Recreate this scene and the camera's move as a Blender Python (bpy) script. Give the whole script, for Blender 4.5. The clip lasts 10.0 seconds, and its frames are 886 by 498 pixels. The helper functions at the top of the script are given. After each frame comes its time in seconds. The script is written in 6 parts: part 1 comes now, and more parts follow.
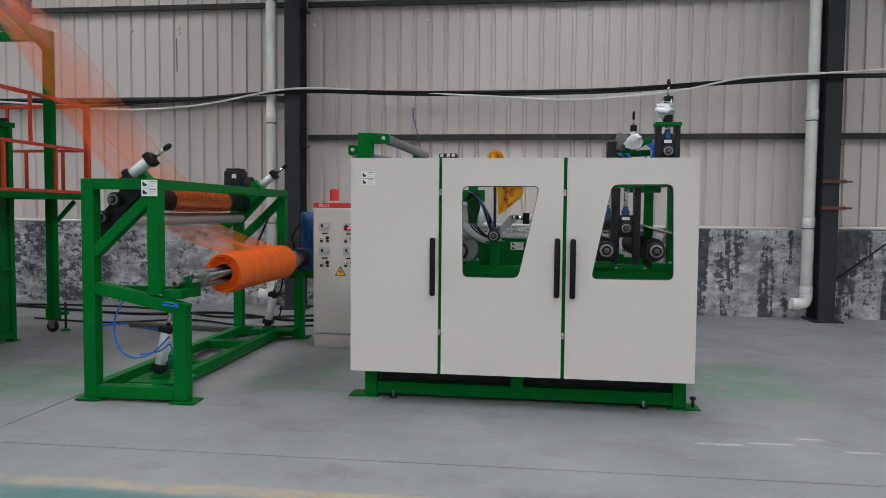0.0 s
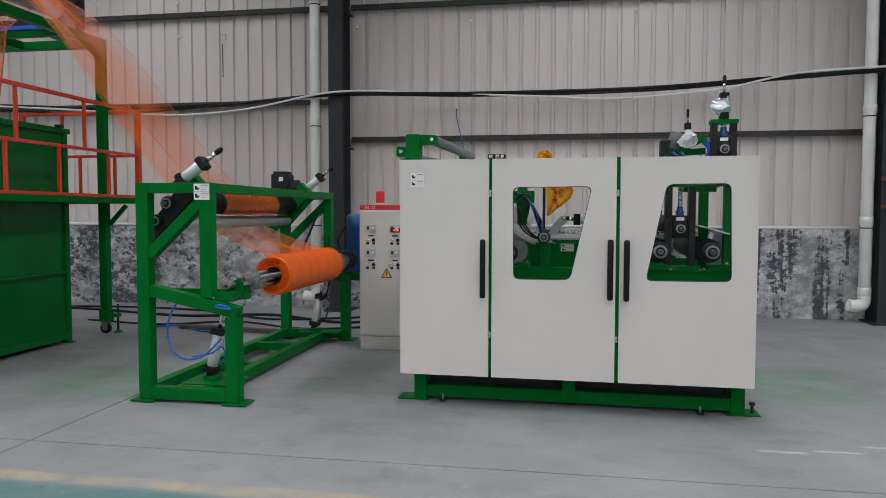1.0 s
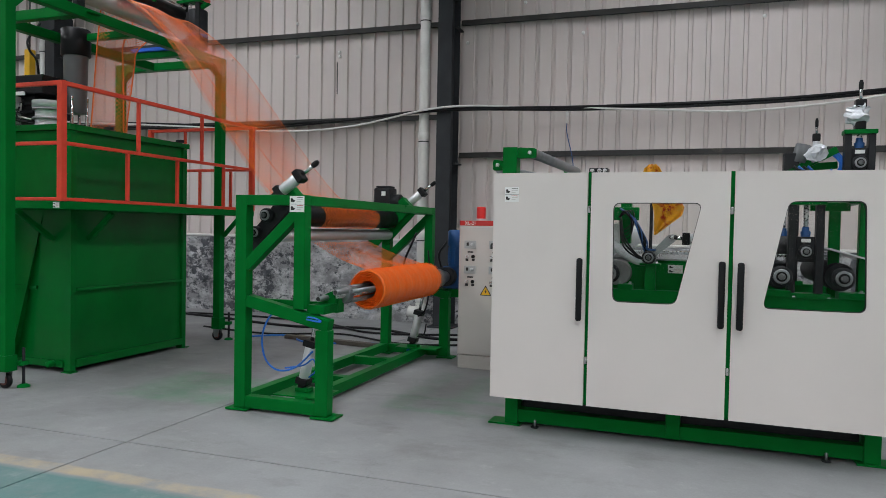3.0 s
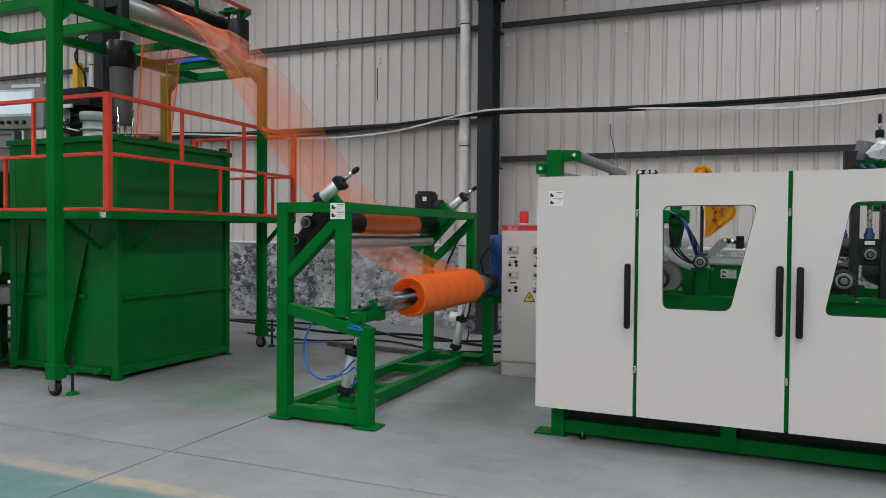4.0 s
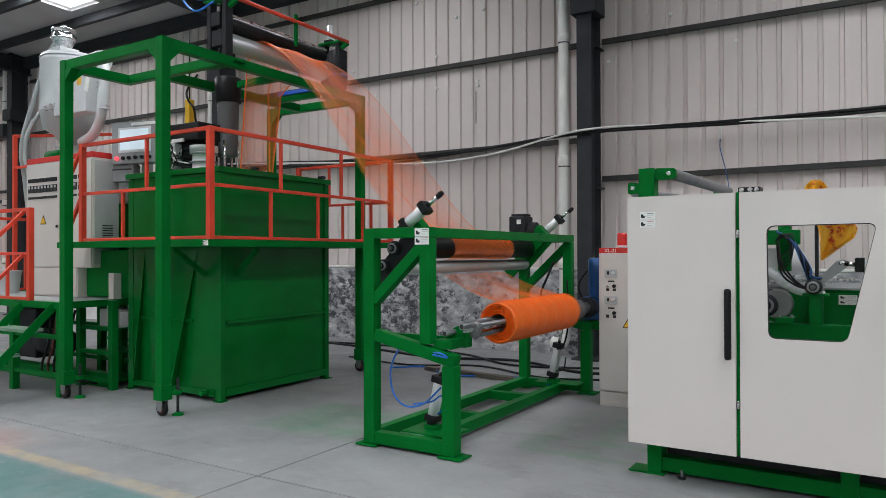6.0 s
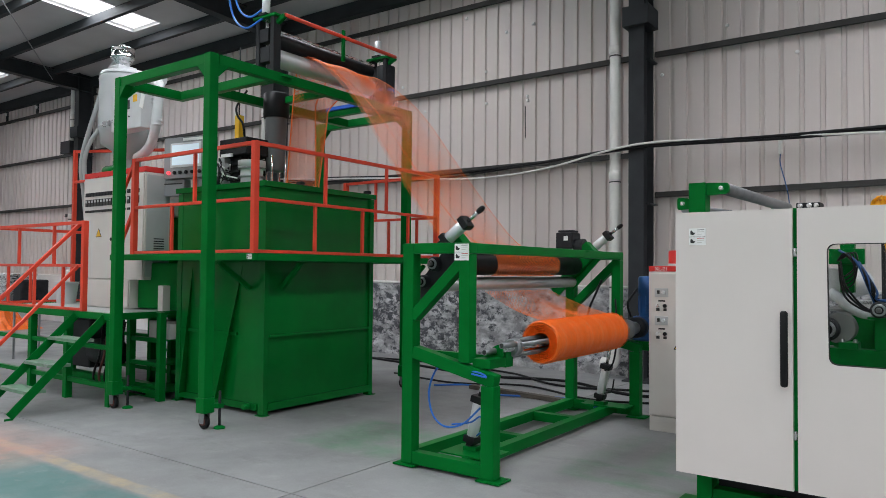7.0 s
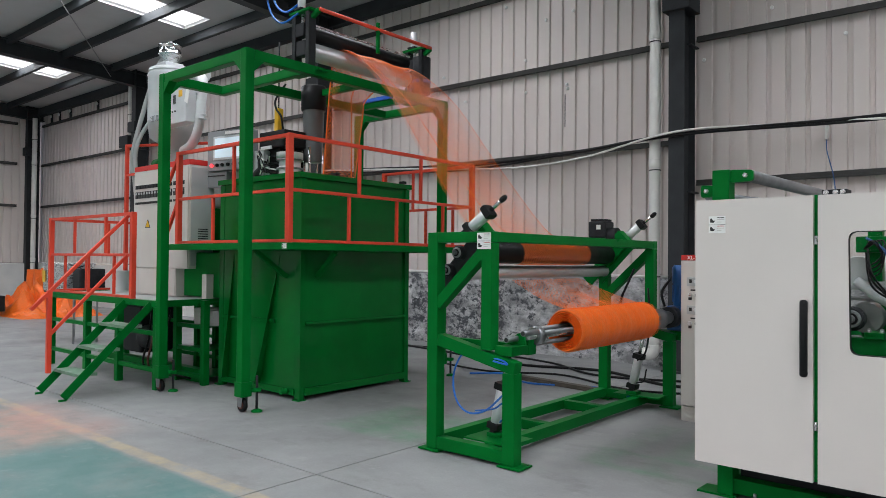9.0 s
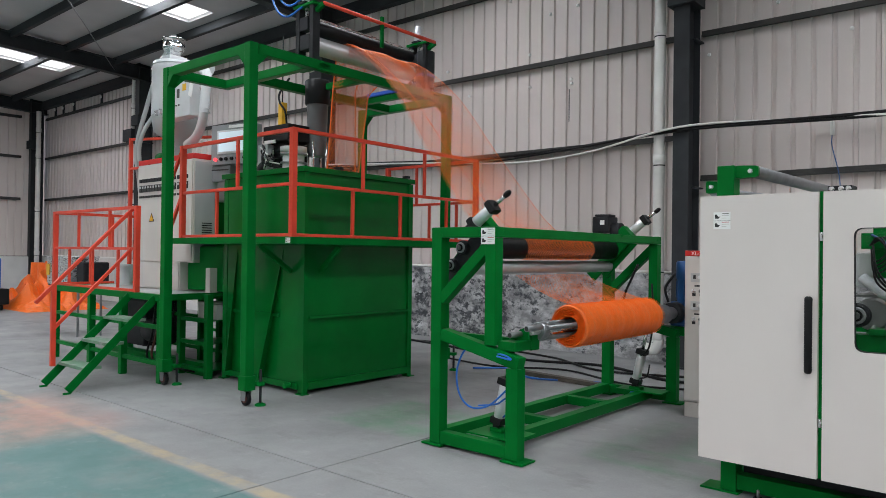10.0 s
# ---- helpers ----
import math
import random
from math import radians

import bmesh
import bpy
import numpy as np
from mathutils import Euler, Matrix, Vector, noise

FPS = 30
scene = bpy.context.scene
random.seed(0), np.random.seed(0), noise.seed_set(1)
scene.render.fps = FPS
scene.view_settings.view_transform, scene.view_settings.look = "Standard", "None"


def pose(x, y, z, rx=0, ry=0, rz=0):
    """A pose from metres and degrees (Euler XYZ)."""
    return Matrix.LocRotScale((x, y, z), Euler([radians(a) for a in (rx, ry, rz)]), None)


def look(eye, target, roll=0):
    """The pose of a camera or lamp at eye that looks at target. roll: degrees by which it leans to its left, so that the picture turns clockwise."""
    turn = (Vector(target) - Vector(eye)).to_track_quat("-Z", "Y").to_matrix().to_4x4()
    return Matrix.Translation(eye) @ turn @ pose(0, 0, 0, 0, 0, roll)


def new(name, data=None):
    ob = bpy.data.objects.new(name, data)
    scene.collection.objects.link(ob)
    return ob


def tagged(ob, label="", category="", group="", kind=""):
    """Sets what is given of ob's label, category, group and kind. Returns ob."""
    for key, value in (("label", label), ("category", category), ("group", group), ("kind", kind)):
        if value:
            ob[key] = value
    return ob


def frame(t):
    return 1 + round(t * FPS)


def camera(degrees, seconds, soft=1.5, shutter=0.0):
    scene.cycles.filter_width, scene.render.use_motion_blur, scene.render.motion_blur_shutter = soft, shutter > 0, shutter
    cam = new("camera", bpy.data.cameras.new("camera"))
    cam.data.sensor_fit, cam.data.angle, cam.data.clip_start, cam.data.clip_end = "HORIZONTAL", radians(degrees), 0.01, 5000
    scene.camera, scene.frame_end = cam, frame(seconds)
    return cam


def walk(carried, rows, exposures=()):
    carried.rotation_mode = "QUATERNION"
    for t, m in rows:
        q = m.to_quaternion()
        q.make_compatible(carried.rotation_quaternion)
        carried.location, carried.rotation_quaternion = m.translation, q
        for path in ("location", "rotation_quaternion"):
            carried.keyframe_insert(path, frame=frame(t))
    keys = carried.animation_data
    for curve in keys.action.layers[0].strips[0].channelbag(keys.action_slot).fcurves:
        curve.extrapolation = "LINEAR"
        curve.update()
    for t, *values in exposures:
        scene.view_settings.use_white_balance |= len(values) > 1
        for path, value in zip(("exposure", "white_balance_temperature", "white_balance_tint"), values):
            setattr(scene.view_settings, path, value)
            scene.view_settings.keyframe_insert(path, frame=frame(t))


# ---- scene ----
cam = camera(63.9, 10.0, soft=0.7)
PATH = [
    (0, (0.137, -0.112, 1.519), (-0.095, 1.872, 1.413), 0.5),
    (0.5, (0.083, -0.098, 1.517), (-0.204, 1.879, 1.415), 0.8),
    (1, (0.037, -0.072, 1.521), (-0.3, 1.897, 1.418), 0.1),
    (1.5, (0.086, 0.027, 1.525), (-0.39, 1.968, 1.462), 1.0),
    (2, (0.163, 0.076, 1.516), (-0.351, 2.009, 1.476), 2.3),
    (2.5, (0.183, 0.112, 1.505), (-0.423, 2.017, 1.432), 1.6),
    (3, (0.168, 0.192, 1.507), (-0.49, 2.08, 1.45), 1.1),
    (4.5, (0.114, 0.341, 1.53), (-0.73, 2.154, 1.486), 0.4),
    (5, (0.182, 0.403, 1.54), (-0.747, 2.174, 1.506), 0.5),
    (5.5, (0.238, 0.446, 1.542), (-0.762, 2.178, 1.527), 0.1),
    (7, (0.265, 0.681, 1.54), (-0.91, 2.299, 1.6), 0.5),
    (7.5, (0.35, 0.728, 1.539), (-0.926, 2.267, 1.571), 0.8),
    (8, (0.441, 0.756, 1.538), (-0.876, 2.261, 1.573), 0.5),
    (8.5, (0.493, 0.774, 1.531), (-0.845, 2.261, 1.558), 0.3),
    (9, (0.494, 0.764, 1.53), (-0.799, 2.29, 1.561), 0.5),
    (9.5, (0.49, 0.753, 1.537), (-0.811, 2.272, 1.558), 0.6),
    (10, (0.486, 0.761, 1.535), (-0.813, 2.282, 1.55), 0.7),
]
walk(cam, [(t, look(eye, target, roll)) for t, eye, target, roll in PATH], exposures=[(0, -0.12, 6500, 13), (2.5, -0.05, 6500, 13), (5, 0.06, 6500, 13), (7.5, 0.12, 6500, 13), (10, 0.12, 6500, 13)])

# ---- light ----
world = bpy.data.worlds.new("sky")
scene.world = world
world.use_nodes = True
wn = world.node_tree.nodes
sky = wn.new("ShaderNodeTexSky")
sky.sky_type, sky.sun_disc = "NISHITA", False
sky.sun_elevation, sky.sun_rotation = radians(48), radians(160)
sky.air_density, sky.dust_density = 1.0, 4.0
world.node_tree.links.new(sky.outputs[0], wn["Background"].inputs[0])
wn["Background"].inputs[1].default_value = 0.15
sun_data = bpy.data.lights.new("sun", "SUN")
sun_data.energy, sun_data.angle, sun_data.color = 4.0, radians(12), (1.0, 0.97, 0.92)
sun_lamp = new("sun", sun_data)
sun_lamp.matrix_world = look((0, -20, 30), (0, 0, 0))

ROOF_Z, ROOF_RISE = 6.72, 0.05          # roof underside at the long wall, and its rise per metre
HALL = (-26.6, 15.0, -15.0)             # west end, east end, south side
STRIPS = (-21.3, -14.1, -6.7, 0.8, 8.3)  # rooflight strips
WALL_Y, WALL_TURN = 10.9, 0.4
WALL = pose(0, WALL_Y, 0, 0, 0, WALL_TURN)


def roof(y):
    return ROOF_Z + ROOF_RISE * (11 - y)


def opening_lamp(name, m, width, height, watts, colour):
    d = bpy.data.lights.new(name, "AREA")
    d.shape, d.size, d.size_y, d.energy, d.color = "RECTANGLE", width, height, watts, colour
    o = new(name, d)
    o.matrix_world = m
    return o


for sx in STRIPS:
    opening_lamp("rooflight_sky", look((sx, -1.35, roof(-1.35) + 0.03), (sx, -1.35 - 5 * ROOF_RISE, roof(-1.35) - 5)), 1.0, 21.2, 780 if sx > -20 else 560, (0.92, 0.97, 1.0))
# area lamps added in assumed, unseen south openings to light the door fronts
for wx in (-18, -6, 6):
    opening_lamp("added_window_sky", look((wx, HALL[2] + 0.05, 3.6), (wx, 0, 3.2)), 9.0, 3.2, 70, (0.95, 0.98, 1.0))


# ---- materials ----
def material(name, colour, rough=0.5, metal=0.0, var=0.12, scale=6.0, bump=0.1, fine=90.0, dirt=None, dirt_at=0.62, clear=0.0, spec=0.5, stretch=(1, 1, 1)):
    """Principled paint, metal or plastic with broad stains, fine grain and relief."""
    m = bpy.data.materials.new(name)
    m.use_nodes = True
    n, l = m.node_tree.nodes, m.node_tree.links
    b = n["Principled BSDF"]
    co = n.new("ShaderNodeTexCoord")
    mp = n.new("ShaderNodeMapping")
    mp.inputs["Scale"].default_value = stretch
    geo = n.new("ShaderNodeNewGeometry")
    l.new(geo.outputs["Position"], mp.inputs[0])
    big = n.new("ShaderNodeTexNoise")
    big.inputs["Scale"].default_value, big.inputs["Detail"].default_value = scale, 6
    small = n.new("ShaderNodeTexNoise")
    small.inputs["Scale"].default_value, small.inputs["Detail"].default_value = fine, 3
    for t in (big, small):
        l.new(mp.outputs[0], t.inputs["Vector"])
    ramp = n.new("ShaderNodeMapRange")
    ramp.inputs["From Min"].default_value, ramp.inputs["From Max"].default_value = 0.3, 0.7
    ramp.inputs["To Min"].default_value, ramp.inputs["To Max"].default_value = 1 - var, 1 + var
    l.new(big.outputs[0], ramp.inputs[0])
    grain = n.new("ShaderNodeMapRange")
    grain.inputs["To Min"].default_value, grain.inputs["To Max"].default_value = 1 - var * 0.5, 1 + var * 0.5
    l.new(small.outputs[0], grain.inputs[0])
    mul = n.new("ShaderNodeMath")
    mul.operation = "MULTIPLY"
    l.new(ramp.outputs[0], mul.inputs[0]), l.new(grain.outputs[0], mul.inputs[1])
    vm = n.new("ShaderNodeVectorMath")
    vm.operation = "SCALE"
    vm.inputs[0].default_value = colour
    l.new(mul.outputs[0], vm.inputs["Scale"])
    out = vm.outputs[0]
    if dirt:
        mask = n.new("ShaderNodeTexNoise")
        mask.inputs["Scale"].default_value, mask.inputs["Detail"].default_value = scale * 0.7, 8
        mask.inputs["Roughness"].default_value = 0.7
        l.new(mp.outputs[0], mask.inputs["Vector"])
        mr = n.new("ShaderNodeMapRange")
        mr.inputs["From Min"].default_value, mr.inputs["From Max"].default_value = dirt_at, dirt_at + 0.12
        l.new(mask.outputs[0], mr.inputs[0])
        mix = n.new("ShaderNodeMix")
        mix.data_type = "RGBA"
        l.new(mr.outputs[0], mix.inputs["Factor"]), l.new(out, mix.inputs["A"])
        mix.inputs["B"].default_value = (*dirt, 1)
        out = mix.outputs["Result"]
    l.new(out, b.inputs["Base Color"])
    rr = n.new("ShaderNodeMapRange")
    rr.inputs["To Min"].default_value, rr.inputs["To Max"].default_value = max(0.03, rough - 0.1), min(1, rough + 0.1)
    l.new(big.outputs[0], rr.inputs[0]), l.new(rr.outputs[0], b.inputs["Roughness"])
    b.inputs["Metallic"].default_value = metal
    b.inputs["Specular IOR Level"].default_value = spec
    if bump:
        bp = n.new("ShaderNodeBump")
        bp.inputs["Strength"].default_value, bp.inputs["Distance"].default_value = bump, 0.004
        l.new(small.outputs[0], bp.inputs["Height"]), l.new(bp.outputs[0], b.inputs["Normal"])
    return m


GREEN = material("green_machine_paint", (0.0003, 0.143, 0.022), 0.32, var=0.1, scale=3, bump=0.05, dirt=(0.001, 0.085, 0.014), dirt_at=0.66, spec=0.045)
GREEN_TANK = material("green_tank_paint", (0.0003, 0.128, 0.019), 0.14, var=0.12, scale=2.2, bump=0.05, fine=9, dirt=(0.001, 0.075, 0.014), dirt_at=0.66, spec=0.22)
RED = material("orange_red_rail_paint", (0.70, 0.066, 0.034), 0.42, var=0.1, scale=5, bump=0.06, dirt=(0.45, 0.06, 0.03), dirt_at=0.68, spec=0.28)
WHITE = material("cream_white_powder_coat", (0.69, 0.635, 0.60), 0.5, var=0.025, scale=1.6, bump=0.06, fine=260)
CABINET = material("pale_grey_cabinet_paint", (0.58, 0.55, 0.515), 0.5, var=0.04, scale=3, bump=0.05, fine=240)
GREYBOX = material("light_grey_enclosure_paint", (0.42, 0.44, 0.44), 0.45, var=0.04, scale=4, bump=0.04)
STEELGREY = material("steel_grey_enclosure_paint", (0.24, 0.25, 0.26), 0.42, var=0.05, scale=4, bump=0.04)
BLACK = material("black_rubber", (0.009, 0.009, 0.010), 0.42, var=0.2, scale=8, bump=0.08, spec=0.2)
DARK = material("dark_grey_cast_iron", (0.024, 0.025, 0.028), 0.5, 0.1, var=0.25, scale=12, bump=0.15, spec=0.16)
STEEL = material("brushed_steel", (0.62, 0.62, 0.63), 0.28, 0.75, var=0.12, scale=9, bump=0.04, stretch=(6, 1, 6))
ROLLER = material("ground_steel_roller", (0.56, 0.56, 0.57), 0.42, 0.6, var=0.05, scale=5, bump=0.02)
CHROME = material("polished_chrome", (0.72, 0.72, 0.73), 0.12, 1.0, var=0.05, bump=0.0)
ALU = material("anodised_aluminium", (0.70, 0.71, 0.73), 0.33, 0.35, var=0.06, bump=0.03)
MIDGREY = material("mid_grey_machine_paint", (0.12, 0.125, 0.13), 0.4, 0.2, var=0.1, scale=6, bump=0.05)
TREAD = material("worn_green_tread", (0.13, 0.24, 0.16), 0.55, var=0.2, scale=9, bump=0.25, dirt=(0.25, 0.29, 0.26), dirt_at=0.5)
GALV = material("dull_galvanised_tube", (0.30, 0.31, 0.32), 0.42, 0.8, var=0.15, scale=10, bump=0.06)
COLUMN = material("dark_grey_structural_paint", (0.038, 0.041, 0.045), 0.62, var=0.18, scale=3, bump=0.1, dirt=(0.055, 0.05, 0.046), dirt_at=0.68, spec=0.15)
GIRT = material("dark_grey_girt_paint", (0.05, 0.049, 0.047), 0.65, var=0.2, scale=3, bump=0.1, dirt=(0.13, 0.11, 0.09), dirt_at=0.64, spec=0.2)
SHEET = material("beige_profiled_sheet", (0.66, 0.595, 0.57), 0.5, 0.0, var=0.05, scale=0.9, bump=0.05, fine=140, stretch=(1, 1, 0.25), dirt=(0.52, 0.485, 0.45), dirt_at=0.66)
ROOFING = material("grey_roof_lining", (0.48, 0.48, 0.48), 0.7, var=0.08, scale=1.1, bump=0.1)
PVC = material("white_pvc_pipe", (0.78, 0.77, 0.74), 0.4, var=0.06, scale=4, bump=0.03, dirt=(0.45, 0.43, 0.39), dirt_at=0.68)
ORANGE = material("orange_polymer_net", (0.90, 0.17, 0.012), 0.42, var=0.1, scale=14, bump=0.1)
ORANGE_ROLL = material("orange_wound_net", (0.88, 0.16, 0.012), 0.45, var=0.1, scale=30, bump=0.45, fine=150, dirt=(0.70, 0.10, 0.009), dirt_at=0.64)
BLUE = material("blue_motor_paint", (0.012, 0.075, 0.24), 0.42, var=0.15, scale=9, bump=0.08)
BLUEBOX = material("bright_blue_plastic", (0.01, 0.12, 0.62), 0.45, var=0.08, scale=3, bump=0.03)
HOSE = material("blue_air_hose", (0.01, 0.14, 0.55), 0.35, var=0.08, bump=0.0)
YELLOW = material("yellow_paint", (0.75, 0.42, 0.01), 0.45, var=0.1, scale=8, bump=0.05)
REDP = material("red_plastic", (0.62, 0.025, 0.02), 0.3, var=0.06, scale=8, bump=0.0)
PAPER = material("white_sticker", (0.84, 0.84, 0.82), 0.5, var=0.02, bump=0.0)
INK = material("black_print", (0.02, 0.02, 0.02), 0.5, var=0.05, bump=0.0)
REDINK = material("red_print", (0.55, 0.03, 0.03), 0.5, var=0.05, bump=0.0)
RUST = material("rust_brown_paint", (0.13, 0.04, 0.03), 0.7, var=0.3, scale=18, bump=0.3)
POLY = material("grey_white_plastic", (0.58, 0.60, 0.61), 0.4, var=0.05, scale=6, bump=0.03)
CLOTH = material("gold_printed_cloth", (0.90, 0.50, 0.03), 0.45, var=0.15, scale=16, bump=0.2, dirt=(0.50, 0.025, 0.01), dirt_at=0.52)
FOIL = material("white_plastic_film", (0.62, 0.64, 0.67), 0.22, var=0.15, scale=20, bump=0.5, fine=40)
TAR = material("dark_scrap_timber", (0.09, 0.075, 0.06), 0.75, var=0.3, scale=9, bump=0.3)


def lit(name, colour, strength):
    m = bpy.data.materials.new(name)
    m.use_nodes = True
    b = m.node_tree.nodes["Principled BSDF"]
    b.inputs["Base Color"].default_value = (*colour, 1)
    b.inputs["Emission Color"].default_value = (*colour, 1)
    b.inputs["Emission Strength"].default_value = strength
    return m


LED = lit("lit_red_indicator", (1.0, 0.05, 0.06), 2.0)
SCREEN = lit("lit_touch_screen", (0.5, 0.6, 0.66), 0.55)


def pane_material(name, tint, gloss=0.05):
    m = bpy.data.materials.new(name)
    m.use_nodes = True
    n, l = m.node_tree.nodes, m.node_tree.links
    n.remove(n["Principled BSDF"])
    tr, gl, fr, mx = n.new("ShaderNodeBsdfTransparent"), n.new("ShaderNodeBsdfGlossy"), n.new("ShaderNodeFresnel"), n.new("ShaderNodeMixShader")
    tr.inputs[0].default_value = (*tint, 1)
    gl.inputs["Roughness"].default_value = gloss
    fr.inputs[0].default_value = 1.12
    l.new(fr.outputs[0], mx.inputs[0]), l.new(tr.outputs[0], mx.inputs[1]), l.new(gl.outputs[0], mx.inputs[2])
    l.new(mx.outputs[0], n["Material Output"].inputs[0])
    return m


GLASS = pane_material("clear_acrylic", (0.95, 0.96, 0.95))
ROOFLIGHT = bpy.data.materials.new("translucent_rooflight_sheet")
ROOFLIGHT.use_nodes = True
rn, rl = ROOFLIGHT.node_tree.nodes, ROOFLIGHT.node_tree.links
rn.remove(rn["Principled BSDF"])
r_through = rn.new("ShaderNodeBsdfTranslucent")
r_through.inputs[0].default_value = (0.92, 0.95, 0.96, 1)
rl.new(r_through.outputs[0], rn["Material Output"].inputs[0])


def plaster_material():
    """Flaking white lime paint over dark render, with damp runs from the top."""
    m = bpy.data.materials.new("flaking_white_render")
    m.use_nodes = True
    n, l = m.node_tree.nodes, m.node_tree.links
    b = n["Principled BSDF"]
    geo = n.new("ShaderNodeNewGeometry")

    def noise_tex(scale, detail, rough, stretch, offset=(0, 0, 0)):
        mp = n.new("ShaderNodeMapping")
        mp.inputs["Scale"].default_value, mp.inputs["Location"].default_value = stretch, offset
        l.new(geo.outputs["Position"], mp.inputs[0])
        t = n.new("ShaderNodeTexNoise")
        t.inputs["Scale"].default_value, t.inputs["Detail"].default_value, t.inputs["Roughness"].default_value = scale, detail, rough
        l.new(mp.outputs[0], t.inputs["Vector"])
        return t.outputs[0]

    def step(v, lo, hi, a=0.0, z=1.0):
        r = n.new("ShaderNodeMapRange")
        for k, x in zip(("From Min", "From Max", "To Min", "To Max"), (lo, hi, a, z)):
            r.inputs[k].default_value = x
        l.new(v, r.inputs[0])
        return r.outputs[0]

    def op(kind, a, c):
        q = n.new("ShaderNodeMath")
        q.operation = kind
        for i, v in enumerate((a, c)):
            if isinstance(v, float):
                q.inputs[i].default_value = v
            else:
                l.new(v, q.inputs[i])
        return q.outputs[0]

    flakes = noise_tex(7.5, 10, 0.75, (1, 1, 1.4))
    runs = noise_tex(2.4, 5, 0.65, (1, 1, 0.08), (3.1, 0, 0))
    xyz = n.new("ShaderNodeSeparateXYZ")
    l.new(geo.outputs["Position"], xyz.inputs[0])
    east = step(xyz.outputs[0], -1.0, 2.5, 0.15, 1.5)
    runs_here = op("ADD", op("MULTIPLY", op("SUBTRACT", runs, 0.5), east), 0.5)
    patches = noise_tex(0.9, 3, 0.5, (1, 1, 1), (7, 2, 1))
    v = op("ADD", op("MULTIPLY", flakes, 0.46), op("ADD", op("MULTIPLY", runs_here, 0.62), op("MULTIPLY", patches, 0.16)))
    mask = step(v, 0.618, 0.652)
    fade = op("MULTIPLY", step(noise_tex(14, 6, 0.7, (1, 1, 1)), 0.3, 0.75, 0.7, 1.1), step(noise_tex(3.2, 8, 0.7, (1, 1, 1.5), (4, 0, 9)), 0.36, 0.58, 1.05, 0.42))
    shade = n.new("ShaderNodeVectorMath")
    shade.operation = "SCALE"
    shade.inputs[0].default_value = (0.69, 0.69, 0.71)
    l.new(fade, shade.inputs["Scale"])
    dark = n.new("ShaderNodeVectorMath")
    dark.operation = "SCALE"
    dark.inputs[0].default_value = (0.06, 0.064, 0.072)
    l.new(step(noise_tex(9, 5, 0.6, (1, 1, 1), (1, 1, 5)), 0.3, 0.7, 0.6, 1.9), dark.inputs["Scale"])
    mix = n.new("ShaderNodeMix")
    mix.data_type = "RGBA"
    l.new(mask, mix.inputs["Factor"]), l.new(shade.outputs[0], mix.inputs["A"]), l.new(dark.outputs[0], mix.inputs["B"])
    l.new(mix.outputs["Result"], b.inputs["Base Color"])
    b.inputs["Roughness"].default_value = 0.9
    bp = n.new("ShaderNodeBump")
    bp.inputs["Strength"].default_value, bp.inputs["Distance"].default_value = 0.5, 0.01
    bp.invert = True
    l.new(v, bp.inputs["Height"]), l.new(bp.outputs[0], b.inputs["Normal"])
    return m


PLASTER = plaster_material()


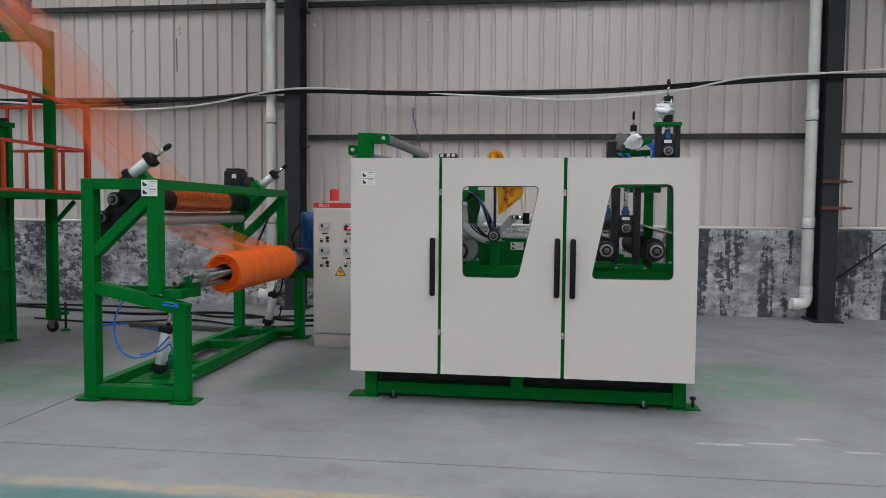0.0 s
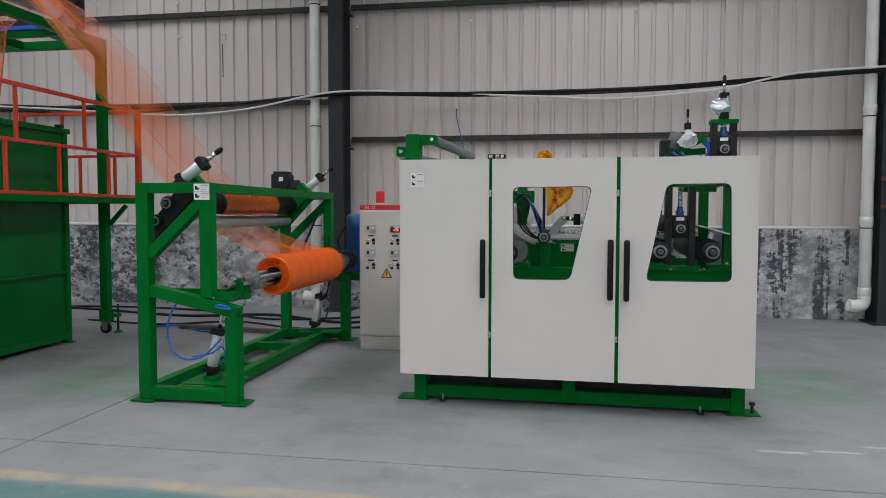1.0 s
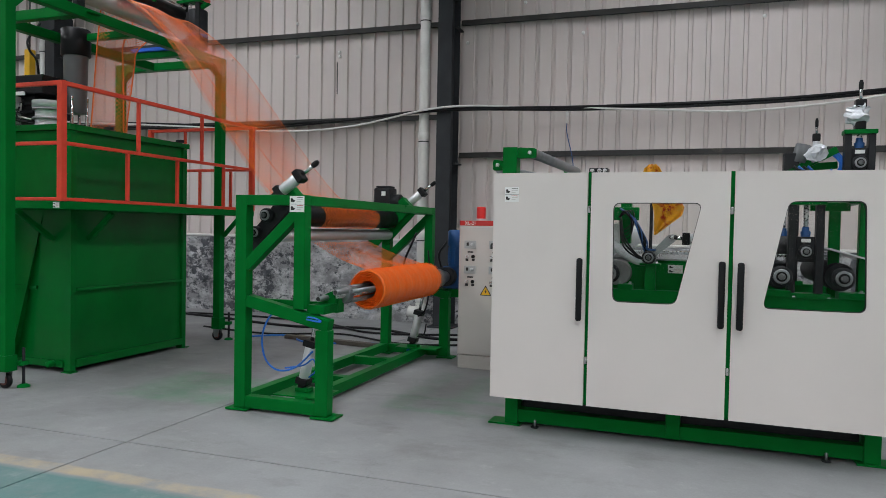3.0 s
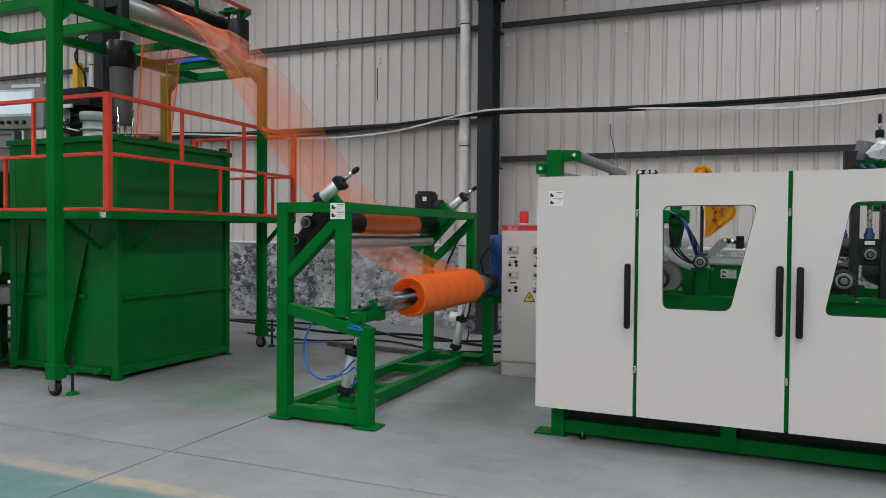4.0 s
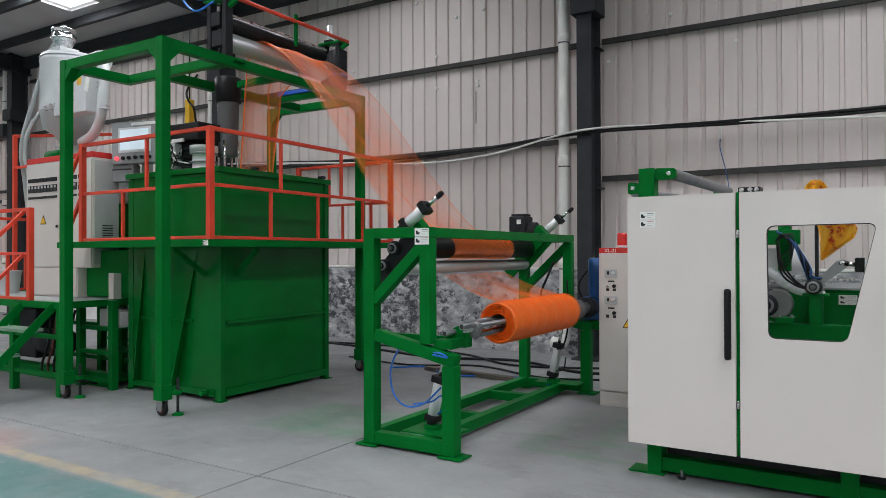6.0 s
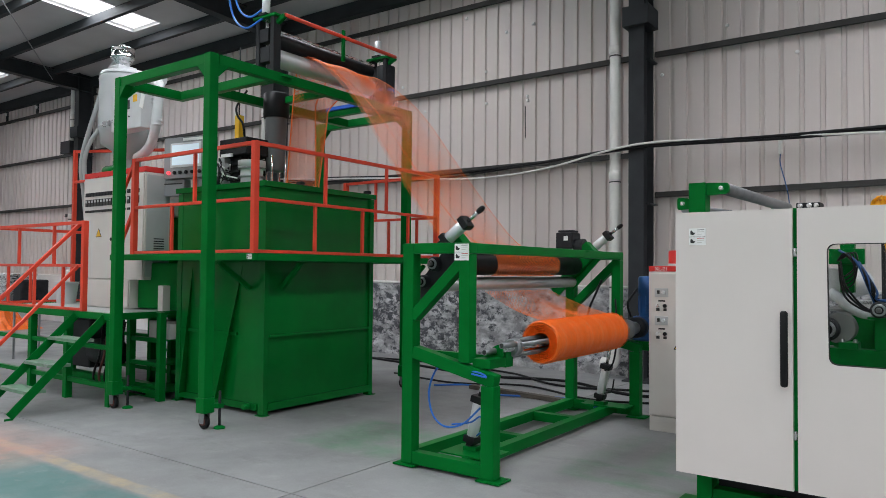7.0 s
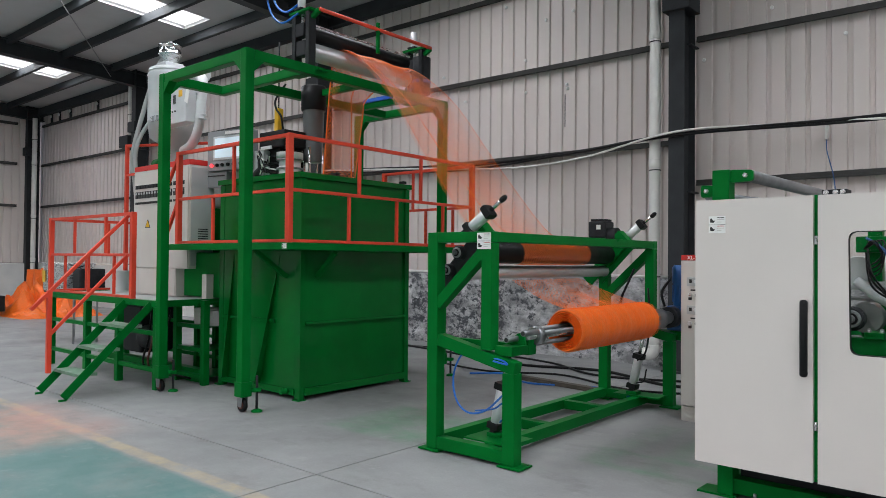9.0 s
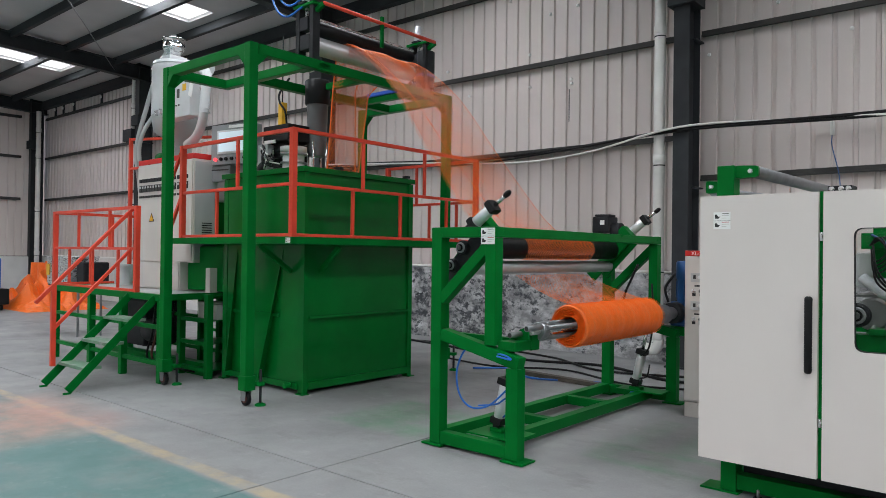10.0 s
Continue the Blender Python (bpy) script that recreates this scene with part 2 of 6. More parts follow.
def floor_material():
    """Trowelled concrete: dusty, stained, with a worn blue-green painted walkway and its yellow edge line."""
    m = bpy.data.materials.new("worn_painted_concrete")
    m.use_nodes = True
    n, l = m.node_tree.nodes, m.node_tree.links
    b = n["Principled BSDF"]
    geo = n.new("ShaderNodeNewGeometry")
    xyz = n.new("ShaderNodeSeparateXYZ")
    l.new(geo.outputs["Position"], xyz.inputs[0])
    X, Y = xyz.outputs[0], xyz.outputs[1]

    def tex(scale, detail=5, rough=0.6, stretch=(1, 1, 1), offset=(0, 0, 0)):
        mp = n.new("ShaderNodeMapping")
        mp.inputs["Scale"].default_value, mp.inputs["Location"].default_value = stretch, offset
        l.new(geo.outputs["Position"], mp.inputs[0])
        t = n.new("ShaderNodeTexNoise")
        t.inputs["Scale"].default_value, t.inputs["Detail"].default_value, t.inputs["Roughness"].default_value = scale, detail, rough
        l.new(mp.outputs[0], t.inputs["Vector"])
        return t.outputs[0]

    def rng(v, lo, hi, a=0.0, z=1.0):
        r = n.new("ShaderNodeMapRange")
        for k, x in zip(("From Min", "From Max", "To Min", "To Max"), (lo, hi, a, z)):
            r.inputs[k].default_value = x
        l.new(v, r.inputs[0])
        return r.outputs[0]

    def op(kind, a, c):
        q = n.new("ShaderNodeMath")
        q.operation = kind
        for i, v in enumerate((a, c)):
            if isinstance(v, (float, int)):
                q.inputs[i].default_value = v
            else:
                l.new(v, q.inputs[i])
        return q.outputs[0]

    def band(v, lo, hi, soft):
        return op("MULTIPLY", rng(v, lo - soft, lo + soft), rng(v, hi - soft, hi + soft, 1.0, 0.0))

    def mix(f, a, colour):
        x = n.new("ShaderNodeMix")
        x.data_type = "RGBA"
        l.new(f, x.inputs["Factor"]), l.new(a, x.inputs["A"])
        x.inputs["B"].default_value = (*colour, 1)
        return x.outputs["Result"]

    base = n.new("ShaderNodeVectorMath")
    base.operation = "SCALE"
    base.inputs[0].default_value = (0.262, 0.266, 0.268)
    l.new(op("MULTIPLY", rng(tex(0.7, 8, 0.62), 0.3, 0.7, 0.8, 1.16), rng(tex(60, 3), 0.2, 0.8, 0.93, 1.07)), base.inputs["Scale"])
    col = base.outputs[0]
    wob = op("MULTIPLY", op("SUBTRACT", tex(2.5, 4), 0.5), 0.08)
    Yw, Xw = op("ADD", Y, wob), op("ADD", X, wob)
    worn = rng(tex(3.2, 9, 0.72), 0.36, 0.6)
    # walkway paint and its line
    col = mix(op("MULTIPLY", rng(Yw, 3.435, 3.375), op("MULTIPLY", rng(tex(1.4, 8, 0.7, offset=(4, 4, 0)), 0.3, 0.55, 0.45, 0.9), 1.0)), col, (0.078, 0.185, 0.178))
    col = mix(op("MULTIPLY", band(Yw, 3.435, 3.555, 0.015), op("MULTIPLY", worn, 0.75)), col, (0.46, 0.36, 0.22))
    # faint overspray round the machines
    for x0, x1, y0, y1 in ((-2.15, -0.75, 5.62, 5.72), (-2.30, -1.0, 6.05, 6.13), (-2.2, -2.1, 5.65, 7.2), (-1.75, -1.66, 5.65, 7.2), (1.6, 2.6, 5.9, 7.2), (-4.6, -3.5, 5.1, 6.2)):
        col = mix(op("MULTIPLY", op("MULTIPLY", band(Xw, x0, x1, 0.12), band(Yw, y0, y1, 0.05)), op("MULTIPLY", rng(tex(2.4, 7, 0.7, offset=(9, 1, 0)), 0.33, 0.58), 0.5)), col, (0.08, 0.27, 0.13))
    # pinkish dust patch on the walkway
    col = mix(op("MULTIPLY", op("MULTIPLY", band(Xw, -7.6, -5.75, 0.25), band(Yw, 2.2, 3.75, 0.25)), rng(tex(2.0, 6, 0.7, offset=(2, 8, 0)), 0.3, 0.6, 0.15, 0.75)), col, (0.46, 0.25, 0.20))
    # damp stains and scratches in front of the machine
    for x0, x1, y0, y1, k in ((-0.05, 1.15, 3.50, 3.72, 0.8), (-1.05, -0.72, 3.75, 3.98, 0.75), (-1.7, -1.15, 4.55, 4.85, 0.6), (-0.95, -0.72, 4.5, 4.62, 0.3), (0.75, 1.15, 4.35, 4.5, 0.25)):
        col = mix(op("MULTIPLY", op("MULTIPLY", band(Xw, x0, x1, 0.06), band(Yw, y0, y1, 0.05)), op("MULTIPLY", rng(tex(5, 7, 0.7, offset=(x0, 0, 0)), 0.35, 0.6), k)), col, (0.17, 0.17, 0.165))
    for x0, x1, y0, y1 in ((1.28, 1.55, 4.66, 4.70), (1.63, 1.9, 4.72, 4.75), (1.98, 2.15, 4.86, 4.89), (2.2, 2.4, 4.62, 4.65)):
        col = mix(op("MULTIPLY", op("MULTIPLY", band(Xw, x0, x1, 0.03), band(op("ADD", Y, op("MULTIPLY", wob, 0.4)), y0, y1, 0.012)), 0.6), col, (0.66, 0.66, 0.64))
    # grey smudges and tyre dust
    col = mix(op("MULTIPLY", rng(tex(1.3, 10, 0.74, (1, 1.7, 1), (6, 1, 0)), 0.53, 0.68), 0.5), col, (0.155, 0.155, 0.15))
    col = mix(op("MULTIPLY", rng(tex(4.5, 8, 0.75, (1, 1, 1), (2, 5, 0)), 0.58, 0.70), 0.36), col, (0.40, 0.40, 0.39))
    # hairline cracks
    vor = n.new("ShaderNodeTexVoronoi")
    vor.feature = "DISTANCE_TO_EDGE"
    vor.inputs["Scale"].default_value = 0.28
    mp = n.new("ShaderNodeVectorMath")
    mp.operation = "ADD"
    l.new(geo.outputs["Position"], mp.inputs[0])
    cmb = n.new("ShaderNodeCombineXYZ")
    l.new(op("MULTIPLY", tex(1.6, 6, 0.7), 1.1), cmb.inputs[0]), l.new(op("MULTIPLY", tex(1.6, 6, 0.7, offset=(5, 5, 5)), 1.1), cmb.inputs[1])
    l.new(cmb.outputs[0], mp.inputs[1]), l.new(mp.outputs[0], vor.inputs["Vector"])
    col = mix(op("MULTIPLY", rng(vor.outputs["Distance"], 0.0015, 0.0, 0.0, 1.0), op("MULTIPLY", rng(tex(0.5, 2, offset=(8, 0, 3)), 0.52, 0.62), 0.5)), col, (0.12, 0.12, 0.115))
    l.new(col, b.inputs["Base Color"])
    l.new(rng(tex(1.7, 6, 0.65, offset=(3, 3, 3)), 0.3, 0.7, 0.42, 0.72), b.inputs["Roughness"])
    b.inputs["Specular IOR Level"].default_value = 0.38
    bp = n.new("ShaderNodeBump")
    bp.inputs["Strength"].default_value, bp.inputs["Distance"].default_value = 0.25, 0.004
    l.new(tex(35, 6, 0.7), bp.inputs["Height"]), l.new(bp.outputs[0], b.inputs["Normal"])
    return m


FLOOR = floor_material()


# ---- shapes ----
V = Vector


def fresh(bm):
    return bm if bm is not None else bmesh.new()


def bx(bm, x0, x1, y0, y1, z0, z1, bev=0.004):
    bm = fresh(bm)
    vs = bmesh.ops.create_cube(bm, size=1.0, matrix=Matrix.Translation(((x0 + x1) / 2, (y0 + y1) / 2, (z0 + z1) / 2)) @ Matrix.Diagonal((abs(x1 - x0), abs(y1 - y0), abs(z1 - z0), 1)))["verts"]
    if bev:
        es = list({e for v in vs for e in v.link_edges})
        bmesh.ops.bevel(bm, geom=es, offset=min(bev, 0.3 * min(abs(x1 - x0), abs(y1 - y0), abs(z1 - z0))), segments=2, affect="EDGES", profile=0.6)
    return bm


def along(p, q):
    """A frame whose z runs from p to q."""
    p, q = V(p), V(q)
    return Matrix.Translation(p) @ (q - p).to_track_quat("Z", "X").to_matrix().to_4x4(), (q - p).length


def lathe(bm, p, q, profile, seg=20):
    """Turned solid from p to q: profile rows of (share of the length, radius)."""
    bm = fresh(bm)
    m, length = along(p, q)
    rings = []
    for s, r in profile:
        rings.append([bm.verts.new(m @ V((r * math.cos(2 * math.pi * i / seg), r * math.sin(2 * math.pi * i / seg), s * length))) for i in range(seg)])
    for a, b in zip(rings, rings[1:]):
        for i in range(seg):
            f = bm.faces.new((a[i], a[(i + 1) % seg], b[(i + 1) % seg], b[i]))
            f.smooth = True
    bm.faces.new(rings[0][::-1]), bm.faces.new(rings[-1])
    for ring in (rings[0], rings[-1]):
        for i in range(seg):
            e = bm.edges.get((ring[i], ring[(i + 1) % seg]))
            e.smooth = False
    return bm


def rod(bm, p, q, r, seg=14, c=0.004):
    length = (V(q) - V(p)).length
    k = min(c, r * 0.3, length * 0.2) / length
    return lathe(bm, p, q, ((0, r - k * length), (k, r), (1 - k, r), (1, r - k * length)), seg)


def bar(bm, p, q, w, h, side=(0, 0, 1), bev=0.004):
    """Rectangular section from p to q; h is measured towards side."""
    bm = fresh(bm)
    p, q = V(p), V(q)
    d = (q - p).normalized()
    u = (V(side) - d * V(side).dot(d)).normalized()
    s = d.cross(u)
    m = Matrix((s, u, d)).transposed().to_4x4()
    m.translation = (p + q) / 2
    vs = bmesh.ops.create_cube(bm, size=1.0, matrix=m @ Matrix.Diagonal((w, h, (q - p).length, 1)))["verts"]
    if bev:
        bmesh.ops.bevel(bm, geom=list({e for v in vs for e in v.link_edges}), offset=min(bev, 0.25 * min(w, h)), segments=2, affect="EDGES", profile=0.6)
    return bm


def smooth_line(pts, n=8):
    pts = [V(p) for p in pts]
    ext = [2 * pts[0] - pts[1]] + pts + [2 * pts[-1] - pts[-2]]
    out = []
    for a, b, c, d in zip(ext, ext[1:], ext[2:], ext[3:]):
        for i in range(n):
            t = i / n
            out.append(0.5 * ((2 * b) + (c - a) * t + (2 * a - 5 * b + 4 * c - d) * t * t + (3 * b - a - 3 * c + d) * t ** 3))
    return out + [pts[-1]]


def hose(bm, pts, r, seg=7, n=8):
    bm = fresh(bm)
    line = smooth_line(pts, n)
    rings, up = [], V((0.13, 0.2, 1)).normalized()
    for i, p in enumerate(line):
        d = (line[min(i + 1, len(line) - 1)] - line[max(i - 1, 0)]).normalized()
        up = (up - d * up.dot(d)).normalized()
        s = d.cross(up)
        rings.append([bm.verts.new(p + r * (math.cos(2 * math.pi * k / seg) * up + math.sin(2 * math.pi * k / seg) * s)) for k in range(seg)])
    for a, b in zip(rings, rings[1:]):
        for i in range(seg):
            bm.faces.new((a[i], a[(i + 1) % seg], b[(i + 1) % seg], b[i])).smooth = True
    bm.faces.new(rings[0][::-1]), bm.faces.new(rings[-1])
    return bm


def slab(bm, loops, y0, y1):
    """A plate in the x-z plane between y0 and y1, from an outline and its holes, rows of (x, z)."""
    bm = fresh(bm)
    sides = []
    for y in (y0, y1):
        edges, rings = [], []
        for loop in loops:
            vs = [bm.verts.new((x, y, z)) for x, z in loop]
            edges += [bm.edges.new((a, b)) for a, b in zip(vs, vs[1:] + vs[:1])]
            rings.append(vs)
        bmesh.ops.triangle_fill(bm, use_beauty=True, use_dissolve=False, edges=edges)
        sides.append(rings)
    for a, b in zip(*sides):
        for i in range(len(a)):
            j = (i + 1) % len(a)
            bm.faces.new((a[i], a[j], b[j], b[i]))
    bmesh.ops.recalc_face_normals(bm, faces=bm.faces[:])
    return bm


def rounded(corners, r, n=5):
    out = []
    for i, c in enumerate(corners):
        c, a, b = V(c), V(corners[i - 1]), V(corners[(i + 1) % len(corners)])
        p, q = c + (a - c).normalized() * r, c + (b - c).normalized() * r
        for k in range(n + 1):
            t = k / n
            out.append(tuple((1 - t) ** 2 * p + 2 * t * (1 - t) * c + t * t * q))
    return out


BASE = {}


def thing(name, at, label, category, group="", kind="", turn=0.0, shift=(0, 0, 0)):
    ob = new(name)
    ob.empty_display_size = 0.1
    ob.matrix_basis = pose(at[0] + shift[0], at[1] + shift[1], at[2] + shift[2], 0, 0, turn)
    BASE[ob.name] = V(at) if not turn else None
    return tagged(ob, label, category, group, kind)


def part(name, bm, mat, parent, label=""):
    """One mesh under a thing or a part; shapes are given in the world, or in the thing's own frame where it is turned."""
    base = BASE.get(parent.name)
    if base:
        bmesh.ops.translate(bm, vec=-base, verts=bm.verts[:])
    me = bpy.data.meshes.new(name)
    bm.to_mesh(me)
    bm.free()
    me.materials.append(mat)
    ob = new(name, me)
    ob.parent = parent
    BASE[ob.name] = base
    if label:
        tagged(ob, label)
    return ob


def single(name, bm, mat, label, category, group="", kind="", at=None):
    """A thing that is one mesh."""
    if at is not None:
        bmesh.ops.translate(bm, vec=-V(at), verts=bm.verts[:])
    me = bpy.data.meshes.new(name)
    bm.to_mesh(me)
    bm.free()
    me.materials.append(mat)
    ob = new(name, me)
    if at is not None:
        ob.location = at
    BASE[ob.name] = V(at) if at is not None else None
    return tagged(ob, label, category, group, kind)


# ---- hall ----
W_END, E_END, S_END = HALL


def ribbed(bm, m, s0, s1, z0, z1, pitch=0.243, phase=0.0):
    """Profiled sheet: flats with shallow trapezoid grooves, run along m's x axis, with thickness."""
    bm = fresh(bm)
    xs = [(s0, 0.0)]
    k = math.ceil((s0 - phase) / pitch)
    while phase + k * pitch + 0.08 < s1:
        c = phase + k * pitch
        if c > s0 + 0.02:
            xs += [(c, 0.0), (c + 0.012, 0.034), (c + 0.058, 0.034), (c + 0.070, 0.0)]
        k += 1
    xs.append((s1, 0.0))
    rows = [[bm.verts.new(m @ V((s, d + t, z))) for s, d in xs] for z, t in ((z0, 0), (z1, 0), (z1, 0.06), (z0, 0.06))]
    for a, b in zip(rows, rows[1:] + rows[:1]):
        for i in range(len(xs) - 1):
            bm.faces.new((a[i], a[i + 1], b[i + 1], b[i]))
    bmesh.ops.recalc_face_normals(bm, faces=bm.faces[:])
    return bm


def moved(bm, m):
    bmesh.ops.transform(bm, matrix=m, verts=bm.verts[:])
    return bm


DADO = 1.29
single("wall_north", ribbed(None, WALL, W_END - 0.3, E_END + 0.2, DADO + 0.02, 7.4, phase=0.05), SHEET, "beige profiled steel sheet wall cladding of the hall", "wall", kind="structure")
single("dado_north", moved(bx(None, -11.05, E_END + 0.2, -0.13, 0.24, -0.05, DADO, 0.015), WALL), PLASTER, "low masonry wall with flaking white paint and dark damp stains", "wall", kind="structure")
WEST = pose(W_END, 10.2, 0, 0, 0, 90)
single("wall_west", ribbed(None, WEST, -26.0, 0.4, DADO + 0.02, 9.0), SHEET, "beige profiled steel sheet end wall", "wall", kind="structure")
LIME = material("white_lime_paint", (0.66, 0.66, 0.65), 0.85, var=0.08, scale=2, bump=0.3, dirt=(0.42, 0.42, 0.41), dirt_at=0.62)
single("dado_north_far", moved(bx(None, W_END - 0.3, -11.055, -0.13, 0.24, -0.05, DADO, 0.015), WALL), LIME, "low white-painted masonry base of the long wall", "wall", kind="structure")
single("dado_west", bx(None, W_END - 0.2, W_END + 0.1, S_END, 10.3, -0.05, DADO, 0.015), LIME, "low white-painted masonry base of the end wall", "wall", kind="structure")
single("wall_east", bx(None, E_END, E_END + 0.2, S_END, 11.6, -0.05, 9, 0), SHEET, "beige sheet end wall behind the camera", "wall", kind="structure")
# unseen south wall, its window openings added for frontal fill light
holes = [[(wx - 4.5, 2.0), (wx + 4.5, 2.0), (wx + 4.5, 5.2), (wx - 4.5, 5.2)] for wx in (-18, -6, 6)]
single("wall_south", slab(None, [[(W_END, -0.05), (E_END, -0.05), (E_END, 9.0), (W_END, 9.0)]] + holes, S_END - 0.2, S_END), SHEET, "beige sheet wall, unseen, with window openings added for fill light", "wall", kind="structure")

# girts between the columns
COLS = (-26.5, -18.87, -11.13, -3.39, 4.36, 12.1)
for level in range(3):
    for a, b in zip(COLS, COLS[1:]):
        gz = (3.27, 4.72, 6.1)[level] if b < 0 else (2.665, 4.715, 6.35)[level]
        g = bx(None, a + 0.1, b - 0.1, -0.09, -0.015, gz - 0.036, gz + 0.036, 0.006)
        bx(g, a + 0.1, b - 0.1, -0.10, -0.085, gz - 0.048, gz - 0.02, 0.003)
        single("trim_girt", moved(g, WALL), GIRT, "dark grey steel girt rail along the sheet wall", "girt", "wall girts", "structure")
    gz = (3.27, 4.72, 6.1)[level]
    g = bx(None, W_END + 0.03, W_END + 0.12, S_END, 9.9, gz - 0.045, gz + 0.045, 0.006)
    single("trim_girt", g, GIRT, "dark grey steel girt rail along the sheet wall", "girt", "wall girts", "structure")

for i, s in enumerate(COLS):
    c = thing("steel_column", WALL @ V((s, -0.33, 0)), "dark grey steel H-section hall column", "column", "hall columns", "structure")
    part("flange", moved(bx(None, s - 0.125, s + 0.10, -0.54, -0.515, 0, 6.9, 0.004), WALL), COLUMN, c)
    part("flange", moved(bx(None, s - 0.125, s + 0.10, -0.155, -0.135, 0, 6.9, 0.004), WALL), COLUMN, c)
    part("web", moved(bx(None, s - 0.012, s + 0.012, -0.515, -0.155, 0, 6.9, 0.002), WALL), COLUMN, c)
    part("base_plate", moved(bx(None, s - 0.2, s + 0.2, -0.6, -0.1315, 0, 0.025, 0.004), WALL), COLUMN, c)
    for gz in (2.665, 4.715):
        part("girt_cleat", moved(bx(None, s + 0.102, s + 0.16, -0.45, -0.14, gz - 0.17, gz - 0.15, 0.003), WALL), COLUMN, c)
    part("stiffener", moved(bx(None, s - 0.19, s + 0.19, -0.62, -0.2, 5.02, 5.3, 0.006), WALL), COLUMN, c)
    # rafter at this column
    r = thing("roof_rafter", (s, 5, 6.5), "dark grey steel roof rafter", "rafter", "roof rafters", "structure")
    bm = bmesh.new()
    for dz0, dz1, w in ((-0.46, -0.44, 0.11), (-0.44, -0.10, 0.006), (-0.10, -0.08, 0.11)):
        vs = [(s + sx * w, y, roof(y) + z) for y in (10.75, S_END) for sx in (-1, 1) for z in (dz0, dz1)]
        vv = [bm.verts.new(p) for p in vs]
        for f in ((0, 1, 3, 2), (4, 5, 7, 6), (0, 1, 5, 4), (2, 3, 7, 6), (0, 2, 6, 4), (1, 3, 7, 5)):
            bm.faces.new([vv[k] for k in f])
    bmesh.ops.recalc_face_normals(bm, faces=bm.faces[:])
    part("rafter_beam", bm, COLUMN, r)

# roof sheeting with openings for the rooflights, one mesh
bm = bmesh.new()
edges_x = [W_END - 0.2]
for sx in STRIPS:
    edges_x += [sx - 0.52, sx + 0.52]
edges_x.append(E_END + 0.3)
for i, (a, b) in enumerate(zip(edges_x, edges_x[1:])):
    ys = [(11.7, S_END - 0.3)] if i % 2 == 0 else [(11.7, 9.33), (-12.0, S_END - 0.3)]
    for y0, y1 in ys:
        vv = [bm.verts.new((x, y, roof(y) + z)) for y in (y0, y1) for x in (a, b) for z in (0, 0.08)]
        for f in ((0, 1, 3, 2), (4, 5, 7, 6), (0, 1, 5, 4), (2, 3, 7, 6), (0, 2, 6, 4), (1, 3, 7, 5)):
            bm.faces.new([vv[k] for k in f])
bmesh.ops.recalc_face_normals(bm, faces=bm.faces[:])
single("ceiling", bm, ROOFING, "grey lined sheet roof of the hall", "ceiling", kind="structure")
for sx in STRIPS:
    bm = bmesh.new()
    vv = [bm.verts.new((x, y, roof(y) + 0.09)) for y in (9.4, -12.1) for x in (sx - 0.6, sx + 0.6)]
    bm.faces.new((vv[0], vv[1], vv[3], vv[2]))
    o = single("rooflight", bm, ROOFLIGHT, "bright translucent rooflight strip in the roof", "rooflight", "rooflight strips", "structure")
y = 9.62
while y > -14:
    b = bx(None, W_END, E_END, y - 0.035, y + 0.035, roof(y) - 0.19, roof(y) - 0.005, 0.004)
    bx(b, W_END, E_END, y - 0.035, y + 0.06, roof(y) - 0.2, roof(y) - 0.185, 0.002)
    single("trim_purlin", b, COLUMN, "dark grey steel roof purlin", "purlin", "roof purlins", "structure")
    y -= 1.28
single("trim_eaves", moved(bx(None, W_END, E_END, -0.2, -0.02, 6.45, 6.72, 0.006), WALL), COLUMN, "dark grey eaves beam at the wall head", "beam", kind="structure")
b = bmesh.new()
hose(b, [(-26.0, 7.2, 6.5), (-18.7, 4.0, 6.75)], 0.012, 6, 2)
hose(b, [(-18.7, 9.5, 6.4), (-11.2, 4.4, 6.65)], 0.012, 6, 2)
single("brace_rod", b, GALV, "thin steel bracing rods under the roof", "brace", kind="structure")

# floor slabs with open joints
floor_ob = thing("floor", (0, 0, 0), "dusty grey concrete floor with a painted walkway", "floor", kind="structure")
fx, fy = (W_END - 0.4, -15.4, -3.46, 8.6, E_END + 0.4), (S_END - 0.3, -8.0, 4.06, 11.8)
for x0, x1 in zip(fx, fx[1:]):
    for y0, y1 in zip(fy, fy[1:]):
        part("slab", bx(None, x0 + 0.006, x1 - 0.006, y0 + 0.006, y1 - 0.006, -0.12, 0.0, 0.006), FLOOR, floor_ob)
part("joint_bed", bx(None, fx[0], fx[-1], fy[0], fy[-1], -0.2, -0.122, 0), TAR, floor_ob)


